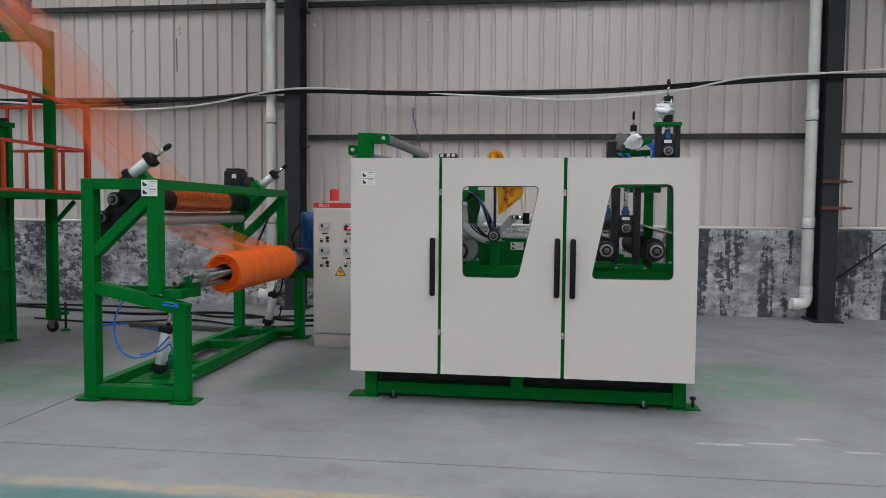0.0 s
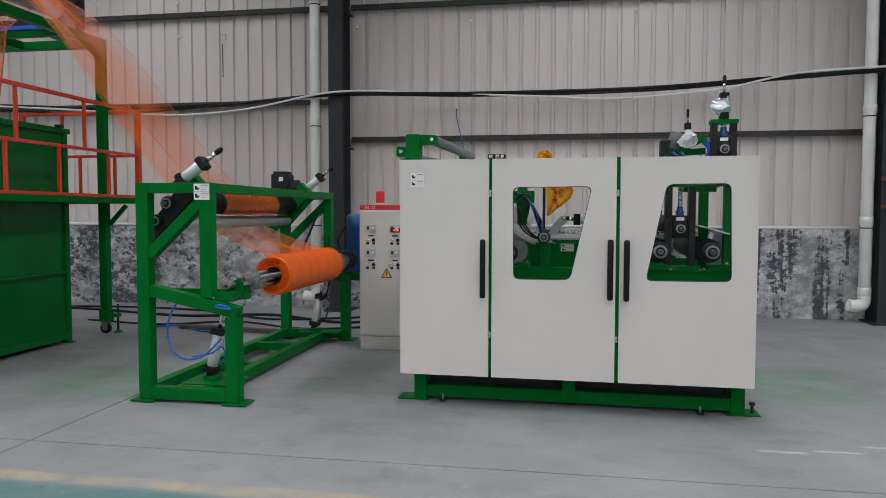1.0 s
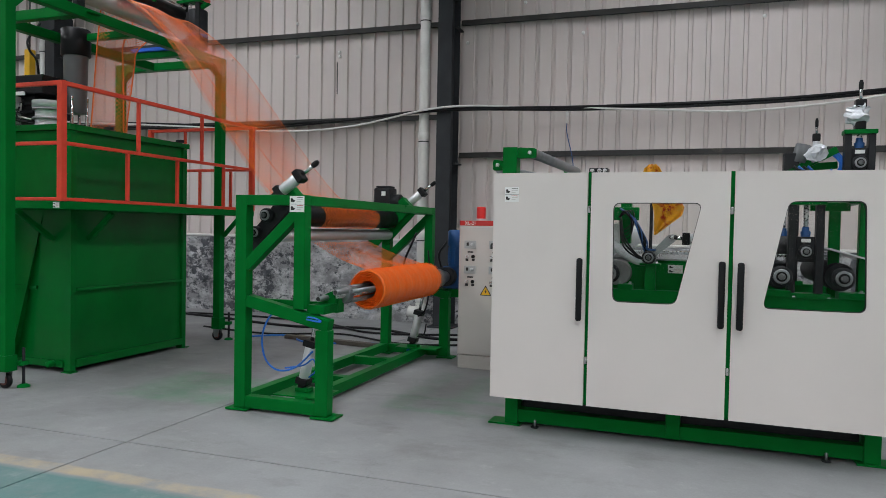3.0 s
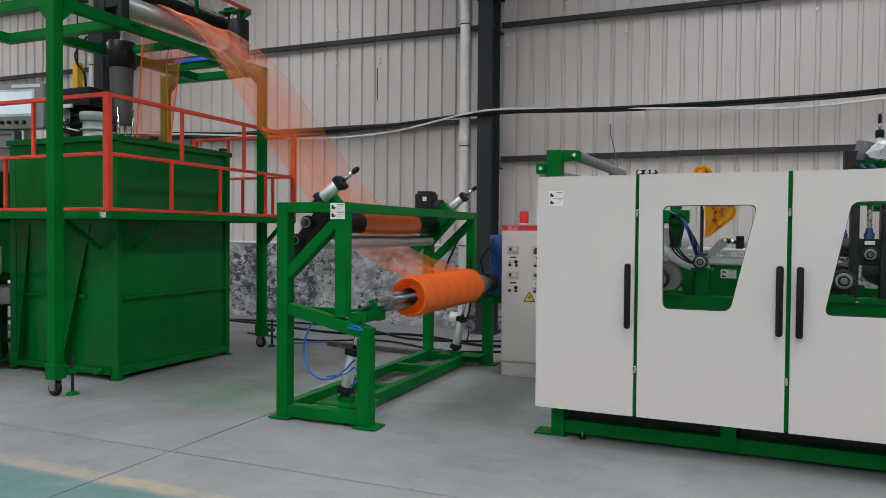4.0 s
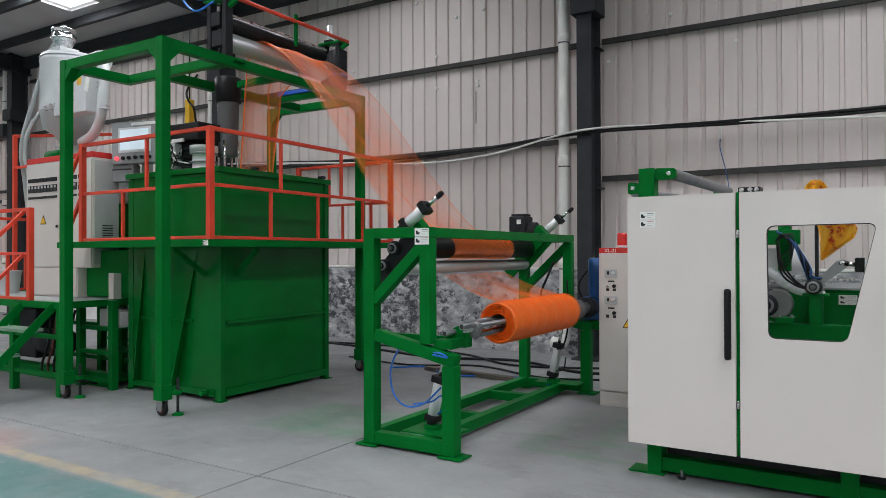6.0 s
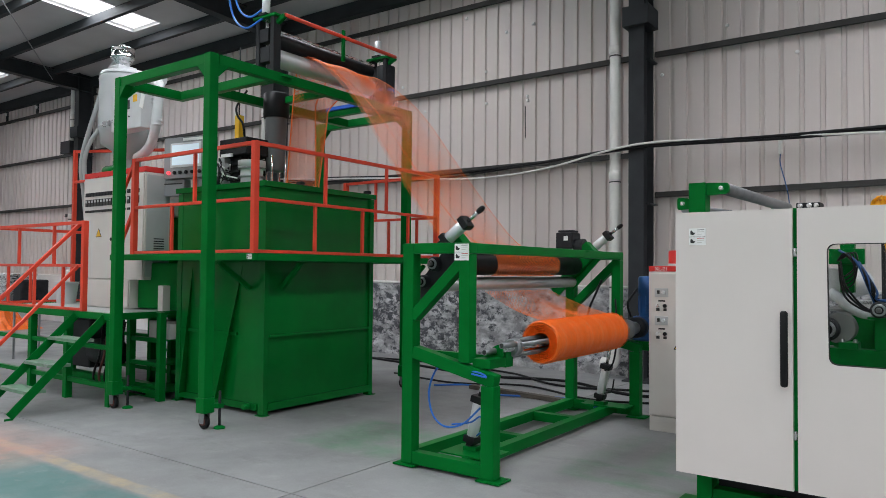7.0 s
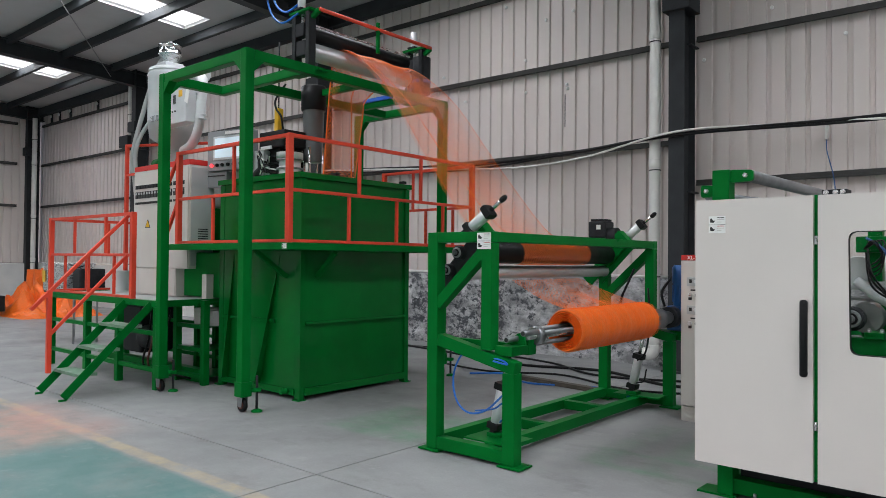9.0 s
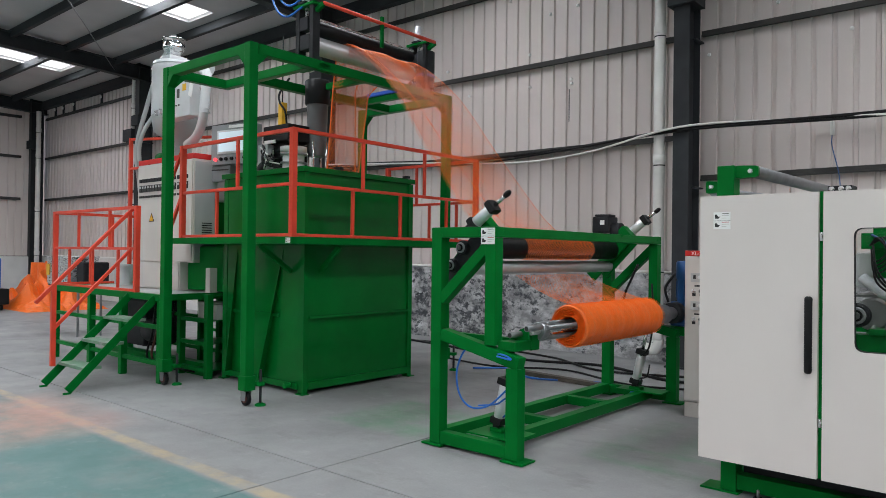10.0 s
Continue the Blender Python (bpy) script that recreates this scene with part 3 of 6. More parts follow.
# downpipes on the columns
def downpipe(s, bottom, top=7.0, shoe=True):
    p = thing("downpipe", WALL @ V((s, -0.42, 0)), "white PVC rainwater downpipe beside a column", "pipe", "downpipes", "structure")
    part("pipe", moved(rod(None, (s, -0.42, bottom), (s, -0.42, top), 0.078, 18), WALL), PVC, p)
    for z in (bottom + 0.06, 1.36, 2.88, 4.72, 5.6):
        part("socket", moved(rod(None, (s, -0.42, z), (s, -0.42, z + 0.11), 0.086, 18), WALL), PVC, p)
        part("clip", moved(lathe(None, (s, -0.42, z - 0.05), (s, -0.42, z - 0.035), ((0, 0.083), (1, 0.083)), 18), WALL), DARK, p)
    if shoe:
        part("shoe", moved(hose(None, [(s, -0.42, bottom + 0.05), (s, -0.42, bottom), (s - 0.03, -0.42, bottom - 0.07), (s - 0.12, -0.42, bottom - 0.09), (s - 0.2, -0.42, bottom - 0.08)], 0.085, 16, 5), WALL), PVC, p)


downpipe(-3.76, 0.30)
downpipe(4.11, 0.33)
downpipe(-19.27, 4.95, 6.4, False)
downpipe(-11.4, 0.4)
downpipe(-26.1, 0.2, 6.3)
jb = thing("junction_box", WALL @ V((-19.35, -0.5, 4.85)), "dark steel box under the downpipe on the column", "box", kind="structure")
part("box_body", moved(bx(None, -19.55, -19.05, -0.62, -0.3, 4.62, 4.95, 0.01), WALL), COLUMN, jb)
# conduit above the dado
for a, b in zip(COLS, COLS[1:]):
    c = moved(rod(None, (a + 0.14, -0.11, DADO + 0.035), (b - 0.14, -0.11, DADO + 0.02), 0.022, 10), WALL)
    single("conduit", c, PVC, "white plastic conduit along the top of the low wall", "conduit", "wall conduits", "structure")
# clamps on the column and a fallen strut
cl = thing("pipe_clamp", WALL @ V((4.4, -0.56, 1.6)), "rust-brown steel angle clamps bolted on the column", "clamp")
for z in (1.98, 1.61):
    part("angle", moved(bar(None, (4.22, -0.56, z), (4.54, -0.56, z), 0.03, 0.05), WALL), RUST, cl)
    part("stub", moved(rod(None, (4.52, -0.56, z), (4.62, -0.56, z), 0.014), WALL), RUST, cl)
single("leaning_rod", moved(rod(None, (5.4, -0.3, 1.25), (4.55, -0.2, 0.55), 0.012, 8), WALL), DARK, "thin dark steel rod leaning on the stained wall", "rod")

# wiring on the north wall


def wire(name, pts, r, mat, label):
    return single(name, moved(hose(None, pts, r, 7, 10), WALL), mat, label, "cable", "wall cables")


wire("wall_cable", [(-20, -0.2, 3.0), (-14, -0.2, 3.15), (-11, -0.3, 3.35), (-7.4, -0.2, 3.22), (-5.2, -0.22, 3.25), (-3.39, -0.57, 3.29), (-1.2, -0.25, 3.31), (1.2, -0.22, 3.33), (3.0, -0.28, 3.42), (4.4, -0.57, 3.43), (7, -0.25, 3.5), (12, -0.4, 3.55)], 0.028, BLACK, "thick black cable slung along the wall")
wire("wall_cable", [(-20, -0.22, 2.95), (-14, -0.22, 3.1), (-11, -0.33, 3.3), (-7.6, -0.22, 3.14), (-5.4, -0.26, 3.22), (-3.39, -0.59, 3.28), (-1.2, -0.27, 3.27), (1.2, -0.24, 3.29), (3.0, -0.3, 3.39), (4.4, -0.59, 3.41), (7, -0.27, 3.47), (12, -0.4, 3.5)], 0.018, BLACK, "black cable slung along the wall")
wire("wall_cable", [(-11, -0.36, 3.38), (-8.2, -0.26, 3.22), (-6.4, -0.25, 3.09), (-5.0, -0.3, 3.14), (-3.39, -0.63, 3.32), (-2.0, -0.3, 3.32), (-0.4, -0.28, 3.24), (0.8, -0.28, 3.18), (2.2, -0.3, 3.28), (3.2, -0.34, 3.46), (4.4, -0.62, 3.47), (6, -0.4, 3.55), (12, -0.4, 3.5)], 0.016, PVC, "white cable slung along the wall")
d = thing("wall_socket", WALL @ V((-1.6, -0.1, 3.3)), "small white cable drop with a thin blue lead", "socket")
part("hook", moved(bx(None, -1.63, -1.59, -0.16, -0.09, 3.1, 3.28, 0.006), WALL), PVC, d)
part("lead", moved(hose(None, [(-1.61, -0.14, 3.1), (-1.60, -0.18, 2.95), (-1.5, -0.3, 2.6), (-1.42, -0.6, 2.3), (-1.35, -0.9, 1.9)], 0.007, 6), WALL), BLUE, d)
# white discs painted for the daylight through small holes in the sheet
for s, z in ((-3.21, 4.42), (-1.42, 4.45), (-6.24, 4.94), (-6.23, 4.39), (-5.44, 4.41), (-5.43, 4.34), (1.04, 4.51), (-5.33, 5.59), (-6.65, 5.94), (-2.3, 4.97), (-7.54, 4.41), (-8.06, 4.93), (-5.84, 5.55)):
    single("daylight_hole", moved(lathe(None, (s, -0.03, z), (s, 0.0, z), ((0, 0.018), (0.5, 0.026), (1, 0.026)), 10), WALL), PAPER, "white disc painted as daylight through a hole in the wall sheet", "screw cap", "wall screw caps")
single("sheet_tear", moved(bx(None, -5.48, -5.468, -0.006, -0.001, 3.72, 4.25, 0), WALL), DARK, "dark scuffed seam on the wall sheet", "seam", kind="structure")
# dark strips stand for wall slots, each white disc for its dot of daylight
for s, z0, z1 in ((-25.7, 6.12, 6.7), (-25.05, 6.1, 6.7), (-24.2, 6.12, 6.72), (-22.2, 6.1, 6.74)):
    st = thing("daylight_slot", WALL @ V((s, -0.05, z0)), "dark vertical strip with a white disc painted as daylight, high on the wall", "strap", "wall straps")
    part("strap", moved(bx(None, s - 0.05, s + 0.05, -0.05, -0.012, z0, z1, 0.004), WALL), COLUMN, st)
    part("cap", moved(rod(None, (s, -0.08, z0 + 0.25), (s, -0.052, z0 + 0.25), 0.05, 12), WALL), PAPER, st)


# ---- shared machine pieces ----
def air_cylinder(parent, p, q, r, rod_to, clevis=True):
    """Pneumatic cylinder: barrel with square end caps from p to q, piston rod on to rod_to."""
    p, q, e = V(p), V(q), V(rod_to)
    d = (q - p).normalized()
    body = part("cylinder_barrel", rod(None, p, q, r, 20), ALU, parent, "anodised aluminium cylinder barrel")
    part("end_cap", bar(None, p - d * 0.035, p + d * 0.02, 2.3 * r, 2.3 * r, (0, 1, 0.01), 0.008), BLACK, body)
    part("end_cap", bar(None, q - d * 0.02, q + d * 0.035, 2.3 * r, 2.3 * r, (0, 1, 0.01), 0.008), BLACK, body)
    part("piston_rod", rod(None, q + d * 0.03, e, r * 0.36, 12), CHROME, body)
    tip = part("rod_end", lathe(None, e - d * 0.02, e + d * 0.045, ((0, r * 0.42), (0.2, r * 0.5), (0.7, r * 0.5), (1, r * 0.3)), 12), BLACK, body)
    if clevis:
        part("clevis", bar(None, p - d * 0.1, p - d * 0.03, r * 1.1, r * 1.6, (0, 1, 0.01), 0.006), BLACK, body)
    return body


def bearing(parent, c, r, mat=DARK, out=-1):
    """Round flanged bearing end at c, facing -y."""
    x, y, z = c
    b = part("bearing_housing", lathe(None, (x, y + 0.03, z), (x, y - 0.02, z), ((0, r), (0.75, r), (0.9, r * 0.93), (1, r * 0.82)), 24), mat, parent)
    part("bearing_ring", lathe(None, (x, y - 0.018, z), (x, y - 0.032, z), ((0, r * 0.72), (0.8, r * 0.72), (1, r * 0.62)), 24), GALV, b)
    part("bearing_seal", lathe(None, (x, y - 0.03, z), (x, y - 0.038, z), ((0, r * 0.5), (1, r * 0.46)), 20), BLACK, b)
    part("shaft_end", lathe(None, (x, y - 0.03, z), (x, y - 0.055, z), ((0, r * 0.32), (0.8, r * 0.32), (1, r * 0.24)), 16), MIDGREY, b)
    return b


def bolt_row(parent, pts, r=0.012):
    for p in pts:
        p = V(p)
        part("bolt", lathe(None, p, p + V((0, 0, 0.02)), ((0, r * 1.4), (0.3, r * 1.4), (0.31, r), (1, r * 0.9)), 6), GALV, parent)


def safety_sticker(parent, x0, x1, y, z0, z1):
    """White warning sticker with two pictogram blocks and lines of print, facing -y."""
    s = part("safety_sticker", bx(None, x0, x1, y - 0.002, y, z0, z1, 0), PAPER, parent, "white safety sticker with pictograms")
    w, h = x1 - x0, z1 - z0
    for k, ink in ((0.55, INK), (0.05, REDINK)):
        pic = rounded([(x0 + 0.10 * w, z0 + (k + 0.08) * h), (x0 + 0.30 * w, z0 + (k + 0.06) * h), (x0 + 0.40 * w, z0 + (k + 0.20) * h), (x0 + 0.30 * w, z0 + (k + 0.18) * h), (x0 + 0.22 * w, z0 + (k + 0.26) * h), (x0 + 0.16 * w, z0 + (k + 0.34) * h), (x0 + 0.09 * w, z0 + (k + 0.28) * h)], 0.02 * w + 0.0005, 2)
        part("pictogram", slab(None, [pic], y - 0.0045, y - 0.002), INK, s)
        for j in (0.08, 0.22, 0.34):
            part("print_line", bx(None, x0 + 0.5 * w, x0 + (0.92 - 0.15 * (j < 0.1)) * w, y - 0.004, y - 0.002, z0 + (k + j) * h, z0 + (k + j + 0.035) * h, 0), ink if j > 0.3 else CABINET, s)
    part("divider", bx(None, x0, x1, y - 0.004, y - 0.002, z0 + 0.485 * h, z0 + 0.5 * h, 0), INK, s)
    return s


# ---- white-enclosed stretching machine ----
M = thing("netting_stretching_machine", (-1.222, 5.305, 0), "cream-white enclosed netting machine with three doors on a green steel base", "machine", turn=-1.0)
TOP, BOT = 1.925, 0.262
door_span = ((0.0, 0.690), (0.716, 1.632), (1.660, 2.612))
window_1 = rounded([(0.871, 1.712), (1.457, 1.715), (1.303, 1.018), (0.879, 1.016)], 0.05)
window_2 = rounded([(1.985, 1.728), (2.425, 1.732), (2.442, 1.025), (1.845, 1.022)], 0.05)
doors = []
for (u0, u1), hole in zip(door_span, (None, window_1, window_2)):
    loops = [[(u0, BOT), (u1, BOT), (u1, TOP), (u0, TOP)]] + ([hole] if hole else [])
    dr = part("door", slab(None, loops, 0.0, 0.035), WHITE, M, "cream-white sheet steel door" + (" with a cut window" if hole else ""))
    # returned edges and frame stiles behind the sheet
    part("door_return", bx(None, u0 + 0.004, u0 + 0.03, 0.035, 0.06, BOT + 0.01, TOP - 0.01, 0.003), WHITE, dr)
    part("door_return", bx(None, u1 - 0.03, u1 - 0.004, 0.035, 0.06, BOT + 0.01, TOP - 0.01, 0.003), WHITE, dr)
    part("door_return", bx(None, u0 + 0.031, u1 - 0.031, 0.035, 0.06, TOP - 0.035, TOP - 0.006, 0.003), WHITE, dr)
    if hole:
        cx, cz = sum(p[0] for p in hole) / len(hole), sum(p[1] for p in hole) / len(hole)
        big = [(cx + (x - cx) * 1.04, cz + (z - cz) * 1.04) for x, z in hole]
        g = part("window_pane", slab(None, [big], 0.036, 0.040), GLASS, dr, "clear acrylic window pane")
        g.visible_shadow = False
        small = [(cx + (x - cx) * 0.988, cz + (z - cz) * 0.988) for x, z in hole]
        part("window_gasket", slab(None, [hole, small], 0.004, 0.034), BLACK, dr, "black rubber window edging")
    doors.append(dr)
for dr, u, z0, z1 in ((doors[0], 0.652, 0.872, 1.318), (doors[1], 1.592, 0.878, 1.325), (doors[2], 1.708, 0.874, 1.322)):
    h = part("handle", lathe(None, (u, -0.045, z0), (u, -0.045, z1), ((0, 0.010), (0.012, 0.018), (0.03, 0.0215), (0.97, 0.0215), (0.988, 0.018), (1, 0.010)), 16), BLACK, dr, "long black tubular pull handle")
    for z in (z0 + 0.02, z1 - 0.02):
        part("handle_mount", rod(None, (u, -0.045, z), (u, 0.0, z), 0.014, 10), BLACK, h)
for u in (0.703, 1.646):
    strip = part("mullion", bx(None, u - 0.0128, u + 0.0128, 0.03, 0.07, BOT + 0.0, TOP + 0.004, 0.003), GREEN, M, "green steel mullion between the doors")
    for z in (0.56, 1.64):
        part("hinge_pin", rod(None, (u - 0.002, 0.018, z), (u - 0.002, 0.018, z + 0.05), 0.009, 8), STEEL, strip)
safety_sticker(doors[0], 0.085, 0.19, 0.0, 1.715, 1.822)
# base of hollow sections on footplates
bz0, bz1 = 0.028, 0.125
part("base_rail", bx(None, 0.06, 2.60, 0.24, 0.34, bz0, bz1, 0.006), GREEN, M)
part("base_rail", bx(None, 0.06, 2.60, 2.2, 2.3, bz0, bz1, 0.006), GREEN, M)
part("top_rail", bx(None, 0.01, 2.60, 0.063, 0.34, 0.262, 0.30, 0.004), GREEN, M)
# dark sheets added in the open gap under the doors, standing for its shade
part("gap_shade_pan", bx(None, 0.05, 2.60, 0.40, 2.19, 0.20, 0.215, 0.003), DARK, M, "dark sheet added for the shade under the machine")
part("gap_shade_skirt", bx(None, 0.165, 2.495, 0.36, 0.37, 0.06, 0.262, 0.002), DARK, M)
for u in (0.11, 1.30, 2.55):
    part("base_post", bx(None, u - 0.05, u + 0.05, 0.225, 0.345, 0.014 if u != 1.30 else 0.03, 0.262, 0.005), GREEN, M)
    part("cross_rail", bx(None, u - 0.05, u + 0.05, 0.346, 2.2, bz0, bz1, 0.006), GREEN, M)
for u, y in ((0.07, 0.30), (2.60, 0.30), (0.07, 2.25), (2.60, 2.25)):
    f = part("foot_plate", bx(None, u - 0.14, u + 0.11, y - 0.09, y + 0.09, 0.0, 0.013, 0.003), GREEN, M)
for u in (0.30, 2.28):
    j = part("levelling_foot", rod(None, (u, 0.22, 0.0), (u, 0.22, 0.012), 0.03, 14), DARK, M, "dark steel levelling foot")
    part("stud", rod(None, (u, 0.22, 0.012), (u, 0.22, 0.06), 0.01, 8), GALV, j)
b = part("anchor_bolt", rod(None, (2.66, 0.27, 0.013), (2.66, 0.27, 0.10), 0.012, 8), DARK, M)
part("anchor_nut", lathe(None, (2.66, 0.27, 0.075), (2.66, 0.27, 0.095), ((0, 0.024), (1, 0.024)), 6), DARK, b)

# inner side frames (front and rear), rails and plates
for y, front in ((0.50, True), (2.02, False)):
    part("side_beam", bx(None, 0.05, 2.58, y, y + 0.10, 0.95, 1.07, 0.006), GREEN, M)
    part("lower_beam", bx(None, 0.05, 2.58, y, y + 0.10, 0.30, 0.40, 0.006), GREEN, M)
    for u in (0.05, 1.02, 1.55, 2.48):
        part("side_post", bx(None, u, u + 0.10, y + 0.003, y + 0.097, 0.40, 0.95, 0.005), GREEN, M)
part("side_plate", bx(None, 0.80, 1.60, 0.72, 0.735, 0.98, 1.27, 0.003), GREEN, M)
part("bearing_post", bx(None, 1.055, 1.135, 0.50, 0.60, 1.07, 1.26, 0.005), GREEN, M)
part("bearing_seat", bx(None, 1.02, 1.17, 0.47, 0.62, 1.26, 1.275, 0.003), GREEN, M)
part("bearing_pad", bx(None, 0.86, 0.97, 0.47, 0.62, 1.07, 1.11, 0.004), GREEN, M)
part("rear_plate", bx(None, 0.70, 1.75, 2.02, 2.035, 1.07, 1.265, 0.003), GREEN, M)
bolt_row(M, [(0.88, 0.52, 1.11), (0.95, 0.52, 1.11), (1.05, 0.52, 1.275), (1.14, 0.52, 1.275)])
bearing(M, (0.80, 0.46, 1.19), 0.075)
bearing(M, (1.085, 0.48, 1.32), 0.052)
safety_sticker(M, 1.215, 1.325, 0.718, 1.195, 1.26)
# rocker arm and horizontal cylinder
part("rocker_arm", slab(None, [rounded([(1.06, 1.315), (1.11, 1.31), (1.275, 1.45), (1.26, 1.50), (1.215, 1.49)], 0.012, 3)], 0.52, 0.545), GALV, M, "grey steel rocker arm")
part("rocker_pin", rod(None, (1.25, 0.49, 1.475), (1.25, 0.57, 1.475), 0.014, 10), STEEL, M)
air_cylinder(M, (1.56, 0.535, 1.462), (1.355, 0.535, 1.466), 0.040, (1.265, 0.535, 1.474), False)
part("guide_bar", rod(None, (0.9, 0.95, 1.35), (2.45, 0.95, 1.35), 0.014, 10), STEEL, M)
part("web_tray", bx(None, 0.72, 1.9, 0.75, 1.95, 1.29, 1.305, 0.004), GALV, M, "grey sheet steel web table")
# rollers across the machine
for u, z, r, mat in ((0.845, 1.19, 0.10, GALV), (1.085, 1.32, 0.045, STEEL), (1.995, 1.215, 0.10, DARK), (2.385, 1.215, 0.10, DARK), (0.80, 1.47, 0.11, POLY), (2.15, 1.41, 0.09, DARK), (1.90, 1.46, 0.09, POLY)):
    part("roller", rod(None, (u, 0.62, z), (u, 1.98, z), r, 28, 0.006), mat, M, "smooth steel web roller")
# left inner stand with hoses
part("valve_post", bx(None, 0.86, 0.94, 0.58, 0.66, 1.42, 1.76, 0.005), GREEN, M)
part("valve_block", bx(None, 0.80, 1.0, 0.55, 0.60, 1.60, 1.70, 0.006), GREEN, M)
for k in range(7):
    part("air_hose", hose(None, [(0.86 + 0.018 * k, 0.54, 1.69 - 0.012 * k), (0.96 + 0.018 * k, 0.49, 1.62 - 0.03 * k), (1.02 + 0.008 * k, 0.485, 1.47 - 0.014 * k), (1.06 + 0.012 * k, 0.52, 1.34 + 0.006 * k)], 0.0075, 6, 6), BLACK if k % 3 else BLUE, M)
for k in range(3):
    part("air_hose", hose(None, [(0.87, 0.53, 1.62 - 0.05 * k), (0.90, 0.47, 1.48 - 0.04 * k), (0.98, 0.46, 1.36 - 0.015 * k), (1.06, 0.48, 1.30)], 0.007, 6, 6), BLACK, M)
for k in range(4):
    part("cable_loop", hose(None, [(0.85, 0.535, 1.62), (0.90 + 0.02 * k, 0.50, 1.67), (0.95, 0.49, 1.58 - 0.03 * k), (0.88, 0.5, 1.52 - 0.02 * k), (0.86, 0.53, 1.6)], 0.005, 5, 6), BLACK, M)
part("slack_film", hose(None, [(0.80, 0.60, 1.42), (0.92, 0.56, 1.33), (1.0, 0.58, 1.29), (1.12, 0.60, 1.285)], 0.035, 9, 6), FOIL, M, "rumpled grey-white film")


def press_stand(u, z0, z1, zc, y=0.50, k=1.0):
    """Slide stand: two dark guide posts, a bearing block between them, screw and top plate."""
    s = part("slide_post", bx(None, u - 0.115 * k, u - 0.062 * k, y, y + 0.09, z0, z1, 0.005), DARK, M, "dark machined slide post")
    part("slide_post", bx(None, u + 0.062 * k, u + 0.115 * k, y, y + 0.09, z0, z1, 0.005), DARK, M)
    part("stand_foot", bx(None, u - 0.16, u + 0.16, y - 0.02, y + 0.11, z0 - 0.04, z0, 0.005), GREEN, M)
    part("stand_cap", bx(None, u - 0.125 * k, u + 0.125 * k, y - 0.015, y + 0.105, z1, z1 + 0.03, 0.005), GREEN, M)
    blk = part("bearing_block", bx(None, u - 0.060 * k, u + 0.060 * k, y + 0.012, y + 0.08, zc - 0.09, zc + 0.09, 0.006), DARK, M)
    part("block_plate", bx(None, u - 0.03, u + 0.03, y + 0.006, y + 0.012, zc + 0.05, zc + 0.075, 0.001), PAPER, blk)
    bearing(M, (u, y, zc - 0.015), 0.05)
    part("screw", rod(None, (u, y + 0.045, zc + 0.15), (u, y + 0.045, z1), 0.016, 12), STEEL, M)
    part("coupling", lathe(None, (u, y + 0.045, zc + 0.09), (u, y + 0.045, zc + 0.16), ((0, 0.03), (0.5, 0.034), (0.6, 0.024), (1, 0.022)), 12), BLUE, M)


press_stand(2.15, 1.10, 1.725, 1.41)
press_stand(2.465, 1.84, 2.215, 2.03, k=0.82)
press_stand(2.15, 1.10, 1.80, 1.41, 1.98)
part("stand_beam", bx(None, 2.02, 2.60, 0.49, 0.62, 1.755, 1.80, 0.005), GREEN, M)
part("stand_beam", bx(None, 2.43, 2.53, 0.621, 2.0, 1.74, 1.80, 0.005), GREEN, M)
part("beam_post", bx(None, 2.50, 2.58, 0.62, 0.70, 1.07, 1.74, 0.005), GREEN, M)
bearing(M, (1.995, 0.46, 1.215), 0.075)
bearing(M, (2.385, 0.46, 1.215), 0.075)
for u in (1.86, 2.36):
    part("bearing_pad", bx(None, u, u + 0.2, 0.47, 0.62, 1.07, 1.115, 0.004), GREEN, M)
bolt_row(M, [(1.90, 0.49, 1.115), (2.30, 0.49, 1.07), (2.50, 0.49, 1.115), (2.08, 0.49, 1.07)])
part("gusset", bx(None, 2.325, 2.40, 0.74, 0.78, 1.07, 1.69, 0.004), GREEN, M)
part("gusset_arm", bx(None, 2.2, 2.46, 0.74, 0.80, 1.69, 1.75, 0.005), GREEN, M)
part("web_guide", bar(None, (2.3, 1.0, 1.42), (2.62, 1.0, 1.33), 0.9, 0.012), POLY, M, "pale sheet guide")
# tall cylinder with its wrapping film
air_cylinder(M, (2.465, 0.545, 2.285), (2.465, 0.545, 2.42), 0.03, (2.465, 0.545, 2.545), False)
bm = bmesh.new()
bmesh.ops.create_icosphere(bm, subdivisions=4, radius=0.066, matrix=Matrix.Translation((2.455, 0.545, 2.35)) @ Matrix.Diagonal((1.0, 0.9, 1.15, 1)))
for v in bm.verts:
    v.co += 0.05 * noise.noise_vector(v.co * 14) + 0.02 * noise.noise_vector(v.co * 40)
part("wrapping_film", bm, FOIL, M, "crumpled white plastic film round the cylinder")
# tilted second cylinder, motor and green brackets
part("tilt_bracket", bar(None, (2.02, 0.62, 1.95), (2.34, 0.62, 2.12), 0.08, 0.05), GREEN, M)
part("tilt_bracket", bar(None, (2.06, 0.72, 2.0), (2.36, 0.72, 2.02), 0.06, 0.05), GREEN, M)
part("tilt_plate", bx(None, 2.0, 2.1, 0.58, 0.70, 1.80, 2.10, 0.006), DARK, M)
mo = part("motor", rod(None, (2.10, 0.62, 2.03), (2.13, 0.62, 2.16), 0.055, 18), MIDGREY, M, "grey motor under crumpled film")
bm = bmesh.new()
